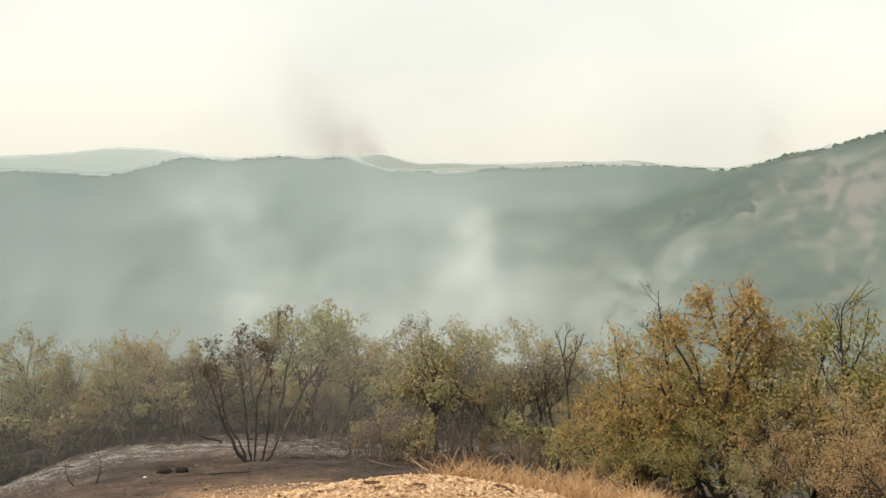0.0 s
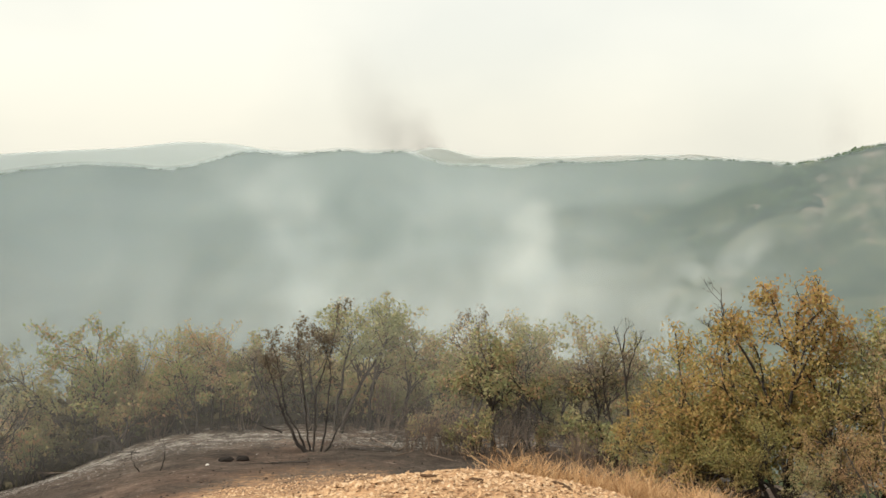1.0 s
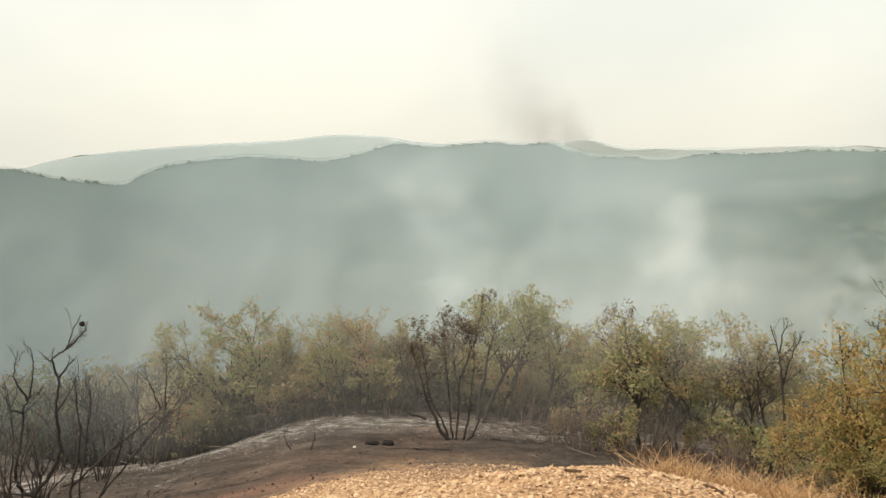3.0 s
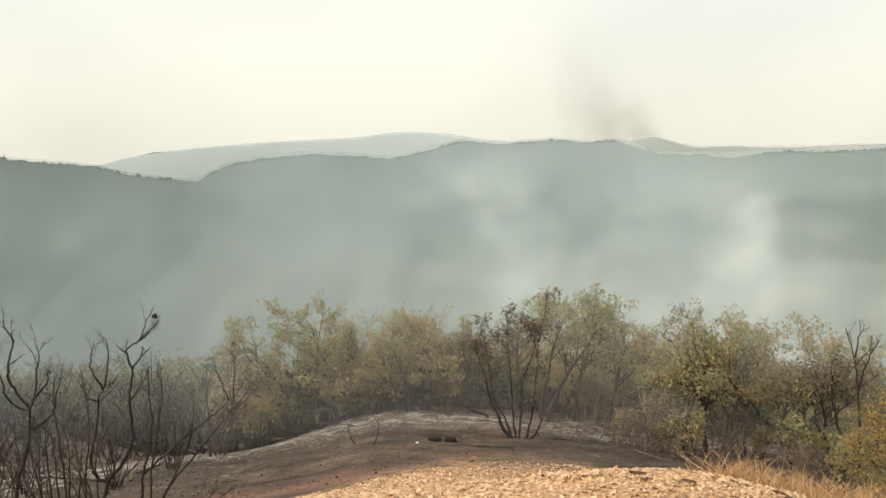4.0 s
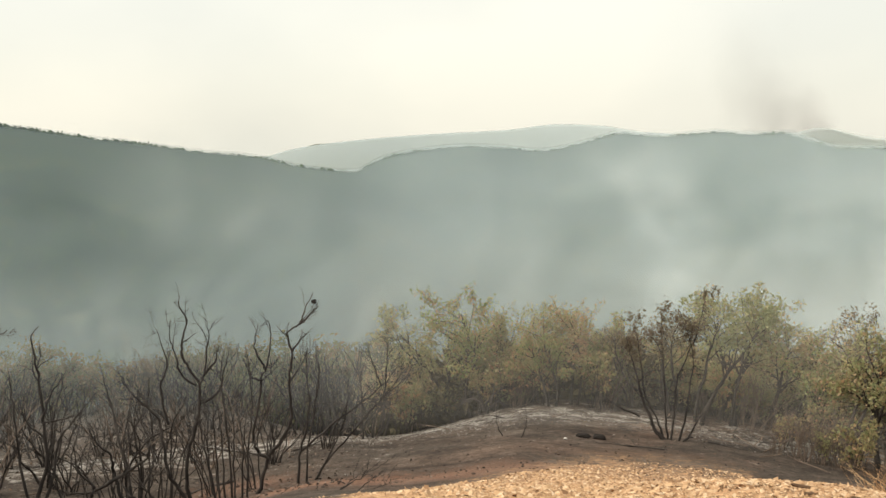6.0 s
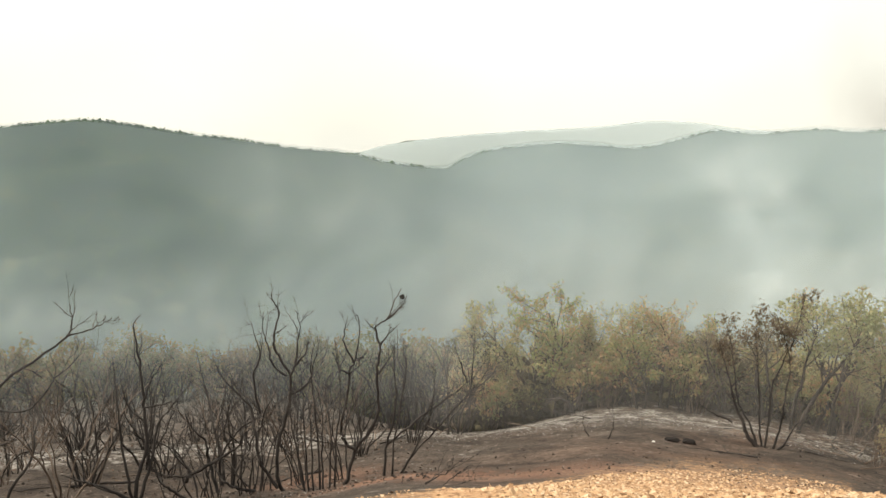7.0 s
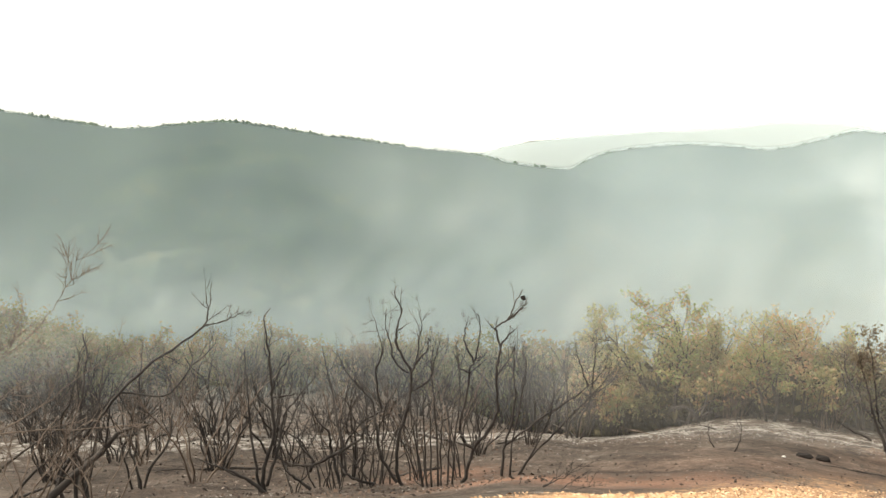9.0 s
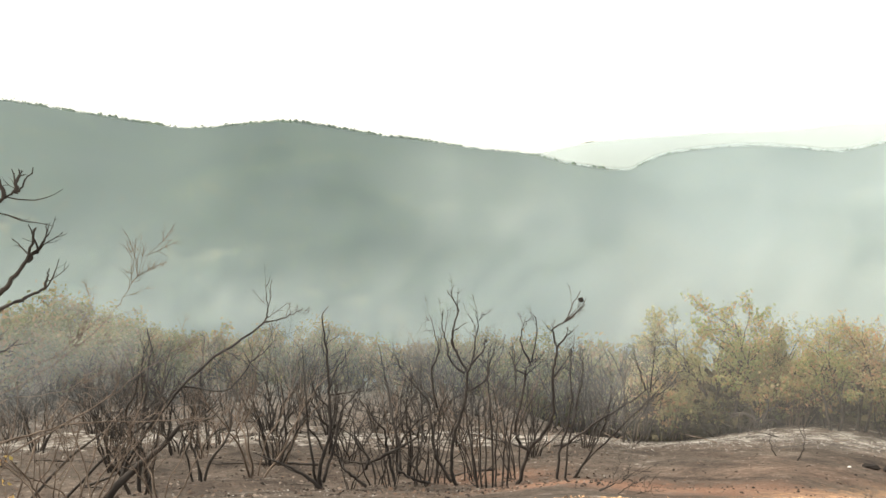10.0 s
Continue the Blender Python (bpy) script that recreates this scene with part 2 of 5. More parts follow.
LEAF_YELLOW = leaf_material("leaf_yellow", (0.215, 0.28, 0.10), (0.315, 0.315, 0.125), (0.43, 0.275, 0.14), 0.5, 1.2)
LEAF_SLOPE = leaf_material("leaf_slope", (0.13, 0.155, 0.07), (0.22, 0.20, 0.09), (0.26, 0.175, 0.09), 0.5, 1.25)
LEAF_TAN = leaf_material("leaf_tan", (0.374, 0.297, 0.131), (0.506, 0.352, 0.178), (0.440, 0.264, 0.143), 0.40, 1.1)
LEAF_BROWN = leaf_material("leaf_brown", (0.22, 0.205, 0.125), (0.205, 0.168, 0.11), (0.15, 0.112, 0.08), 0.35, 0.95)
BARK = bark_material("oak_bark", (0.032, 0.027, 0.023), (0.09, 0.074, 0.063))
CHAR = bark_material("charred_bark", (0.029, 0.025, 0.023), (0.095, 0.080, 0.071))
TWIG = bark_material("brown_twig", (0.12, 0.09, 0.07), (0.26, 0.20, 0.16))
DRYWOOD = bark_material("dry_branch", (0.09, 0.065, 0.048), (0.30, 0.22, 0.165), 0.35)


# ---- the land ----
def lattice(ix, iy, seed):
    h = (ix.astype(np.int64) * 374761393 + iy.astype(np.int64) * 668265263 + seed * 1442695041) & 0x7FFFFFFF
    h = ((h ^ (h >> 13)) * 1274126177) & 0x7FFFFFFF
    return ((h ^ (h >> 16)) & 0xFFFF) / 65535.0


def fbm(x, y, size, octaves=4, seed=0, gain=0.5):
    """Smooth noise about 0, of features that size in metres."""
    x, y = np.asarray(x, float) / size, np.asarray(y, float) / size
    total, amp, norm = 0.0, 1.0, 0.0
    for k in range(octaves):
        ix, iy = np.floor(x), np.floor(y)
        u, v = x - ix, y - iy
        u, v = u * u * (3 - 2 * u), v * v * (3 - 2 * v)
        s = seed + 17 * k
        a, b = lattice(ix, iy, s), lattice(ix + 1, iy, s)
        c, d = lattice(ix, iy + 1, s), lattice(ix + 1, iy + 1, s)
        total = total + amp * ((a * (1 - u) + b * u) * (1 - v) + (c * (1 - u) + d * u) * v - 0.5)
        norm, amp, x, y = norm + amp, amp * gain, x * 2.03 + 5.2, y * 2.03 + 1.7
    return 2.0 * total / norm


def curve(x, xs, ys):
    """A smooth line through the steps (xs, ys), with no overshoot."""
    xs, ys = np.asarray(xs, float), np.asarray(ys, float)
    d = np.diff(ys) / np.diff(xs)
    m = np.concatenate([[d[0]], np.where(d[:-1] * d[1:] > 0, 2 * d[:-1] * d[1:] / (d[:-1] + d[1:] + 1e-12), 0.0), [d[-1]]])
    x = np.clip(x, xs[0], xs[-1])
    i = np.clip(np.searchsorted(xs, x) - 1, 0, len(xs) - 2)
    h = xs[i + 1] - xs[i]
    t = (x - xs[i]) / h
    return ((1 + 2 * t) * (1 - t) ** 2 * ys[i] + t * (1 - t) ** 2 * h * m[i]
            + t * t * (3 - 2 * t) * ys[i + 1] + t * t * (t - 1) * h * m[i + 1])


def step(x, a, b):
    t = np.clip((x - a) / (b - a), 0, 1)
    return t * t * (3 - 2 * t)


# the slope below the camera, metres under the lens by distance, at four bearings
REACH = (0, 3.0, 4.6, 7, 10, 13, 16, 20, 24, 35, 60, 120, 220, 350, 700, 1700, 5000)
FALL = (
    (-22, (1.65, 1.72, 2.00, 2.85, 3.95, 5.1, 6.0, 7.2, 8.6, 13, 25, 50, 80, 93, 80, 60, 40)),
    (0, (1.65, 1.68, 1.90, 2.72, 3.80, 4.85, 5.60, 6.50, 7.3, 10.8, 24, 52, 80, 94, 90, 60, 40)),
    (20, (1.65, 1.70, 1.95, 2.72, 3.78, 4.72, 5.33, 6.12, 6.95, 10.4, 24, 52, 80, 94, 90, 60, 40)),
    (33, (1.65, 1.72, 1.95, 2.85, 3.97, 4.95, 5.70, 6.70, 8.1, 12, 22, 48, 78, 92, 90, 60, 40)),
    (46, (1.65, 1.74, 2.03, 3.00, 4.15, 5.25, 6.05, 6.95, 7.85, 10.2, 18, 42, 72, 88, 85, 60, 40)),
    (75, (1.65, 1.74, 2.00, 2.95, 4.00, 4.95, 5.65, 6.40, 7.2, 9.4, 15, 36, 60, 75, 80, 60, 40)),
    (120, (1.65, 1.66, 1.68, 1.72, 1.8, 1.9, 2.0, 2.2, 2.5, 4, 8, 20, 40, 60, 60, 60, 40)),
)
MOUND = (-0.24, 4.55)  # the middle of the heap of pale chips
# crest lines, degrees above the lens by bearing, and how far off each ridge stands
LEFT_CREST = ((15, 22, 26.6, 30.4, 33.9, 37.9, 40.1, 43.7, 47.1, 50.5, 53.4, 56.3, 60, 62.1, 64.8, 68.3, 72.7, 82, 110, 150),
              (-14, -8.5, -5.85, -3.21, -1.57, -0.97, -0.39, -0.05, 0.41, 0.83, 1.25, 1.59, 1.25, 1.08, 1.35, 1.9, 2.53, 3.45, 3.85, 1.85))
MID_CREST = ((-60, -30, -18, -14.5, -9.5, -6.6, -3.6, -0.6, 1.5, 3.4, 5.0, 6.1, 8.3, 10.5, 14.1, 16.5, 18.4, 21.7, 24, 26.4, 29.3, 31.8, 34, 40, 60),
             (0, -0.4, -0.04, 0.27, 0.36, 0.17, 0.23, -0.11, 0.09, 0.08, 0.57, 1.02, 0.96, 1.12, 0.86, 1.09, 0.60, -0.06, 0.18, 0.28, 0.04, -0.41, -1.48, -3, -4))
RIGHT_CREST = ((-150, -90, -45, -30, -26.8, -25.1, -23.5, -21.9, -20.3, -18.3, -14, -9, -3, 6),
               (1.88, 3.88, 4.38, 2.78, 2, 1.5, 1.13, 0.8, 0.35, -0.1, -1.6, -4, -7, -14))
FAR_CREST = ((-60, -25.1, -18.7, -14.5, -11.3, -8, -2.5, 1.3, 3.1, 4.4, 6.5, 10, 15, 17.6, 20.5, 23.8, 29, 34, 37.7, 40, 60),
             (-0.2, -0.05, 0.1, 0.36, 0.69, 0.67, 0.64, 0.67, 1.05, 1.37, 0.95, 0.9, 1.18, 1.6, 1.73, 1.38, 1.11, 0.70, 0.2, -0.4, -1))


def ridge(r, a, crest, near, far, foot, seed):
    """A long hill whose crest runs at the distance far, rising from its foot at the distance near."""
    top = np.tan(np.radians(curve(a, *crest))) * far
    t = np.clip((far - r) / (far - near), 0, 3)
    front = top - np.maximum(top - foot, 25.0) * (0.25 * t ** 2 + 0.75 * t) ** 1.05
    return np.where(r < far, front, top - 0.22 * (r - far))


def height(x, y):
    """Height of the land, metres above the soil at the camera."""
    x, y = np.asarray(x, float), np.asarray(y, float)
    r, a = np.hypot(x, y), np.degrees(np.arctan2(-x, y))
    rows = [(b, -curve(r, REACH, f)) for b, f in FALL]
    b = np.array([v for v, _ in rows])
    h = rows[0][1].copy()
    for (b0, _), (b1, h1) in zip(rows[:-1], rows[1:]):
        h = h + (h1 - h) * step(a, b0, b1)
    h = h + (rows[-1][1] - h) * step(np.abs(a), 120, 175)
    u, v = (x - MOUND[0]) / 0.85, (y - MOUND[1]) / 0.95
    h = h + 0.25 * np.exp(-0.5 * (u * u + v * v)) * (1 + 0.15 * fbm(x, y, 0.35, 3, 12))
    # lumps and the finer unevenness of the burnt bench
    h = h + 0.10 * fbm(x, y, 2.2, 3, 3) * step(r, 3.5, 9) + 0.035 * fbm(x, y, 0.45, 3, 5) * step(r, 2, 5)
    h = h + 1.2 * fbm(x, y, 14, 3, 7) * step(r, 24, 60) + 9.0 * fbm(x, y, 110, 4, 9) * step(r, 80, 260)
    gully = fbm(a * 9, r * 0.35, 60, 4, 21)
    for crest, near, far, foot, seed in ((LEFT_CREST, 330, 860, -92, 1), (RIGHT_CREST, 330, 1000, -88, 2),
                                         (MID_CREST, 620, 1550, -92, 3), (FAR_CREST, 2300, 4000, -80, 4)):
        z = ridge(r, a, crest, near, far, foot, seed)
        mid = np.clip((far - r) / (far - near), 0, 1)
        z = z + 0.035 * far * gully * mid * (1 - mid) * 2.2 + 0.0016 * far * fbm(x, y, far * 0.03, 3, 31 + seed)
        k = 3.0
        h = np.where(r > 150, np.maximum(h, z) + np.log1p(np.exp(-np.abs(h - z) / k)) * k * 0.5 * step(np.minimum(mid, 1), 0.0, 0.1), h)
    return h + EYE


def spot(bearing, r):
    """The place on the ground at a bearing (degrees left of the first view) and a distance."""
    a = radians(bearing)
    x, y = -math.sin(a) * r, math.cos(a) * r
    return Vector((x, y, float(height(x, y))))


def aloft(bearing, elevation, r):
    """The place at a bearing, an elevation seen from the lens and a level distance."""
    a = radians(bearing)
    return Vector((-math.sin(a) * r, math.cos(a) * r, EYE + math.tan(radians(elevation)) * r))


def mesh_of(name, verts, faces, material, smooth=False, uvs=None):
    me = bpy.data.meshes.new(name)
    if isinstance(faces, list):
        me.from_pydata(np.asarray(verts).tolist(), [], faces)
    else:
        v, f = np.asarray(verts, np.float32), np.asarray(faces, np.int32)
        me.vertices.add(len(v))
        me.vertices.foreach_set("co", v.ravel())
        me.loops.add(f.size)
        me.loops.foreach_set("vertex_index", f.ravel())
        me.polygons.add(len(f))
        me.polygons.foreach_set("loop_start", np.arange(0, f.size, f.shape[1], dtype=np.int32))
        me.polygons.foreach_set("loop_total", np.full(len(f), f.shape[1], np.int32))
        me.update(calc_edges=True)
    me.materials.append(material)
    if smooth:
        me.polygons.foreach_set("use_smooth", np.ones(len(me.polygons), bool))
    if uvs is not None:
        layer = me.uv_layers.new(name="UVMap")
        idx = np.empty(len(me.loops), np.int32)
        me.loops.foreach_get("vertex_index", idx)
        layer.data.foreach_set("uv", np.asarray(uvs, np.float32)[idx].ravel())
    me.update()
    return me


def grid_faces(n, m, wrap=False):
    """Quads over n x m vertices, n rows of m; wrap joins the last row to the first."""
    i = np.arange(n if wrap else n - 1)
    j = np.arange(m - 1)
    i, j = np.meshgrid(i, j, indexing="ij")
    k = (i + 1) % n
    return np.stack([i * m + j, k * m + j, k * m + j + 1, i * m + j + 1], -1).reshape(-1, 4)


def build_ground():
    seen = np.arange(-46, 92, 0.25)
    rest = np.arange(92, 314, 3.0)
    a = np.radians(np.concatenate([seen, rest]))
    r = np.concatenate([np.arange(0.4, 6, 0.12), np.geomspace(6, 60, 110), np.geomspace(61.5, 4900, 150)])
    A, R = np.meshgrid(a, r, indexing="ij")
    x, y = -np.sin(A) * R, np.cos(A) * R
    v = np.stack([x, y, height(x, y)], -1).reshape(-1, 3)
    f = grid_faces(len(a), len(r), wrap=True)[:, ::-1].tolist()
    v = np.vstack([v, [[0, 0, float(height(0.0, 0.0))]]])
    m = len(r)
    f += [[i * m, ((i + 1) % len(a)) * m, len(v) - 1] for i in range(len(a))]
    return tagged(new("ground", mesh_of("ground", v, f, GROUND, True)),
                  "burnt brown hillside with pale ash falling to a scrub-covered valley", "ground", kind="structure")


ground = build_ground()


# ---- haze and smoke ----
def smoke_sheet(name, label, bearings, lows, r, material, billow=0.05, seed=0, cols=140, rows=30, lean=0.0):
    """A curved see-through sheet for smoke and haze: bearings and elevations give its extent, r its distance."""
    u, v = np.meshgrid(np.linspace(0, 1, cols), np.linspace(0, 1, rows), indexing="ij")
    a = np.radians(bearings[0] + (bearings[1] - bearings[0]) * u + lean * v ** 0.8)
    top = lows[1](np.degrees(a)) if callable(lows[1]) else lows[1]
    e = np.radians(lows[0] + (top - lows[0]) * v)
    rr = r * (1 + billow * fbm(np.degrees(a), np.degrees(e), 5, 3, seed))
    p = np.stack([-np.sin(a) * rr, np.cos(a) * rr, EYE + np.tan(e) * rr], -1).reshape(-1, 3)
    me = mesh_of(name, p, grid_faces(cols, rows), material, True, np.stack([u, v], -1).reshape(-1, 2))
    return tagged(new(name, me), label, "smoke", kind="stuff")


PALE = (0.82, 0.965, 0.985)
WHITE = (0.98, 1.0, 0.985)


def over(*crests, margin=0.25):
    """The top of a tinted haze sheet: cut a little above the crests."""
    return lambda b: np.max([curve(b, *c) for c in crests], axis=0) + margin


BANK = [(0.0, 0.9), (0.5, 1.0), (0.92, 0.95), (0.978, 0.85), (1.0, 0.0)]
SOFT = [(0.0, 0.0), (0.2, 0.35), (0.42, 1.0), (0.6, 0.9), (0.8, 0.35), (1.0, 0.0)]
smoke_sheet("haze", "thin warm haze before the oaks", (-14, 38), (-19, -4), 17.5,
            smoke_material("haze_near", (0.86, 0.82, 0.77), 0.15, 0.25, 0.2, 0.8, [(0.0, 0.0), (0.12, 0.9), (0.55, 1.0), (1.0, 0.0)], 0.10, 0.85), 0.01, 9)
smoke_sheet("haze", "thin grey smoke haze drifting between the burnt shrubs", (29, 95), (-18.5, -5), 22.5,
            smoke_material("haze_shrubs", (0.84, 0.90, 0.93), 0.19, 0.10, 0.2, 0.8, [(0.0, 0.0), (0.2, 0.8), (0.5, 1.0), (0.8, 0.3), (1.0, 0.0)], 0.08, 0.6), 0.05, 10)
smoke_sheet("haze", "thin grey smoke haze hanging over the burnt slope", (22, 105), (-17, -3), 37,
            smoke_material("haze_slope", PALE, 0.16, 0.05, 0.2, 0.8, SOFT, 0.08, 0.6), 0.05, 1)
# the air's haze over the hills, put in as tinted sheets cut to the crests
ALL = (LEFT_CREST, RIGHT_CREST, MID_CREST)
smoke_sheet("haze", "thin blue-grey tinted sheet that hazes the whole valley", (-80, 120), (-20, over(*ALL, margin=0.42)), 250,
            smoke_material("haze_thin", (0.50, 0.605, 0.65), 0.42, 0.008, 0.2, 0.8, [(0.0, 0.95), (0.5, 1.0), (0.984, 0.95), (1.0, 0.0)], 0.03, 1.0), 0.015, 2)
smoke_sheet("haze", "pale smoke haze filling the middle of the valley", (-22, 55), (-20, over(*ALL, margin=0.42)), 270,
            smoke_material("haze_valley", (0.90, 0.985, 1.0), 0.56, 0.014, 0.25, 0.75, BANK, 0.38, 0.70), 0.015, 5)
smoke_sheet("haze", "pale blue-grey tinted sheet that hazes the middle ridge", (-21, 37), (-3.6, over(MID_CREST, margin=0.42)), 930,
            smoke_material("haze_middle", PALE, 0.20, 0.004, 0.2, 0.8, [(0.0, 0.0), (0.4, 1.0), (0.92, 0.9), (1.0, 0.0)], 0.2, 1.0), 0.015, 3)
# distance haze on the farthest ridge, put in as two tinted sheets along its crest
smoke_sheet("haze", "pale blue tinted sheet that hazes the farthest ridge", (-70, 90), (-4, over(FAR_CREST, margin=0.17)), 2250,
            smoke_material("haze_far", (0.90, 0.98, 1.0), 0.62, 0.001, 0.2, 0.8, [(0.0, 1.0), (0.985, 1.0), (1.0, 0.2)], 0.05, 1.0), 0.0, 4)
smoke_sheet("haze", "milky tinted sheet that pales the left of the farthest ridge", (3, 80), (-4, over(FAR_CREST, margin=0.17)), 2300,
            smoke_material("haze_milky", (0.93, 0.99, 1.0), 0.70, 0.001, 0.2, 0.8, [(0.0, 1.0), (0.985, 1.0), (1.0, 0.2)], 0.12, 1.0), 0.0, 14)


def plume(label, line, r, density, scale, seed, flat=0.2, thin=0.38, thick=0.64, cols=60, rows=60):
    """Rising smoke: a billowing ribbon along a line of (elevation, bearing, half width), from its base up."""
    e, c, w = (np.array(q, float) for q in zip(*line))
    u, v = np.meshgrid(np.linspace(0, 1, cols), np.linspace(0, 1, rows), indexing="ij")
    t = v * (len(e) - 1)
    k = np.arange(len(e))
    el, mid, half = curve(t, k, e), curve(t, k, c), curve(t, k, w)
    sway = 0.35 * half * fbm(el, mid * 0 + seed, 2.6, 3, seed)
    b = np.radians(mid + sway + half * (1 - 2 * u) )
    rr = r * (1 + 0.03 * fbm(np.degrees(b), el, 4, 3, seed))
    p = np.stack([-np.sin(b) * rr, np.cos(b) * rr, EYE + np.tan(np.radians(el)) * rr], -1).reshape(-1, 3)
    m = smoke_material("smoke_wisp", WHITE, density, scale, thin, thick, [(0.0, 0.0), (0.16, 0.8), (0.35, 1.0), (0.7, 0.75), (0.88, 0.35), (1.0, 0.0)], 0.44, flat)
    me = mesh_of("smoke_plume", p, grid_faces(cols, rows), m, True, np.stack([u, v], -1).reshape(-1, 2))
    return tagged(new("smoke_plume", me), label, "smoke", kind="stuff")


RISING = "white wildfire smoke rising in a tall plume from the valley floor"
plume(RISING, ((-14, 10, 12), (-9.5, 12.5, 7.0), (-5.5, 14.0, 4.8), (-2, 14.8, 4.4), (1.6, 15.2, 4.8)), 300, 0.98, 0.060, 40, 0.32)
plume(RISING, ((-14, -1, 14), (-9, -1.5, 10.5), (-5, -1.8, 8.4), (-2.2, -1.2, 7.2), (0.6, -1.0, 6.4)), 312, 0.95, 0.048, 41, 0.28)
plume("pale smoke spreading over the middle of the valley", ((-13, 23, 12), (-9, 24, 11), (-5, 25, 10), (-0.5, 26, 9)), 296, 0.66, 0.035, 49, 0.45)
plume("thin wisp of white smoke beside the larger plume", ((-12, 6.5, 6), (-7, 6.2, 3.8), (-3, 5.8, 3.0), (0.8, 5.2, 3.0)), 330, 0.42, 0.08, 43, 0.05)
plume("pale smoke creeping up the foot of the rocky hill", ((-12, -8, 8), (-8, -12, 6.5), (-5.5, -14.5, 5.5), (-3.2, -15.8, 4.5)), 322, 0.50, 0.10, 44, 0.0)
plume("low bank of white smoke lying along the valley floor", ((-16, 3, 26), (-12, 3, 23), (-9.0, 3, 20), (-5.0, 3, 17)), 340, 0.80, 0.05, 42, 0.35)
plume("thin veil of smoke over the wooded hillside", ((-11, 32, 11), (-8, 32, 10), (-4, 34, 9), (0.5, 36, 8)), 305, 0.30, 0.045, 45, 0.2)
plume("thin veil of smoke over the wooded hillside", ((-7.5, 42, 9), (-4, 44, 8), (-1, 46, 7), (2.2, 48, 6)), 310, 0.22, 0.045, 46, 0.15)


def column(label, bearings, lows, r, density, seed, lean):
    m = smoke_material("smoke_column", (0.34, 0.30, 0.30), density, 0.007, 0.30, 0.70, [(0.0, 1.0), (0.25, 0.9), (0.55, 0.5), (1.0, 0.0)], 0.5, 0.25)
    return smoke_sheet("smoke_column", label, bearings, lows, r, m, 0.02, seed, lean=lean)


column("brown-grey smoke column rising behind the far ridge", (6.2, 3.1), (0.8, 4.2), 2600, 0.42, 60, 0.5)
column("brown-grey smoke column rising behind the far ridge", (8.2, 3.0), (0.8, 5.4), 2570, 0.28, 63, 1.3)
column("brown-grey smoke column drifting high above the ridge", (10.6, 3.4), (0.8, 9.5), 2540, 0.24, 61, 2.4)
column("faint brown smoke column beyond the rocky hill", (-19.4, -22.6), (0.4, 5.5), 2500, 0.22, 62, 0.6)


# ---- woods on the hills ----
def clump_mesh(rng):
    """Unit crowns of scrub: a dented low-poly ball each."""
    bm = bmesh.new()
    bmesh.ops.create_icosphere(bm, subdivisions=1, radius=1.0)
    v = np.array([q.co[:] for q in bm.verts])
    f = np.array([[q.index for q in face.verts] for face in bm.faces])
    bm.free()
    return v, f


def woods(name, label, bearings, reach, count, size, material, seed, bald=0.6, crest=None):
    rng = np.random.default_rng(seed)
    v, f = clump_mesh(rng)
    a = rng.uniform(*bearings, count * 2)
    r = np.sqrt(rng.uniform(reach[0] ** 2, reach[1] ** 2, count * 2)) if crest is None else rng.normal(crest, crest * 0.006, count * 2)
    x, y = -np.sin(np.radians(a)) * r, np.cos(np.radians(a)) * r
    keep = (fbm(x, y, 70, 3, seed) + 0.5 * fbm(x, y, 18, 2, seed + 1)) < bald
    x, y, r = x[keep][:count], y[keep][:count], r[keep][:count]
    z = height(x, y)
    n = len(x)
    s = rng.uniform(size[0], size[1], n)
    dent = 1 + rng.uniform(-0.35, 0.3, (n, len(v), 1))
    p = v[None] * dent * np.stack([s * rng.uniform(0.8, 1.3, n), s * rng.uniform(0.8, 1.3, n), s * rng.uniform(0.8, 1.25, n)], -1)[:, None]
    p = p + np.stack([x, y, z + s * 0.45], -1)[:, None]
    faces = f[None] + (np.arange(n) * len(v))[:, None, None]
    return tagged(new(name, mesh_of(name, p.reshape(-1, 3), faces.reshape(-1, 3), material)), label, "woods", kind="stuff")


def woods_material(name, dark, mid, warm):
    n = Nodes(name)
    island = n.add("NewGeometry").outputs["Random Per Island"]
    big = n.noise(n.coords(), 0.016, 4.0, 0.6, 0.5)
    fine = n.noise(n.coords(), 1.2, 4.0, 0.7)
    v = n.math("ADD", n.math("MULTIPLY", island, 0.22), n.math("MULTIPLY", n.math("SUBTRACT", big, 0.25), 1.45))
    col = n.ramp(v, [(0.25, dark), (0.6, mid), (0.95, warm)])
    col = n.mix(0.4, col, n.mix(fine, (0.3, 0.3, 0.3), (1.3, 1.3, 1.3)), "MULTIPLY")
    return n.done(n.surface(col, 0.95, n.bump(fine, 0.5, 0.5), 0.05))


WOODS = woods_material("hill_scrub", (0.020, 0.036, 0.020), (0.060, 0.090, 0.042), (0.150, 0.150, 0.072))
woods("hill_woods", "low trees along the crest of the near ridge", (34, 80), None, 420, (1.5, 3.4), WOODS, 6, 0.25, crest=860)
woods("hill_woods", "low trees along the crest of the rocky hill", (-34, -17), None, 220, (2.0, 4.4), WOODS, 8, 0.9, crest=1000)
woods("hill_woods", "smoky dark woods on the middle ridge", (-20, 40), (700, 1560), 12000, (2.0, 4.5), WOODS, 9, 0.35)


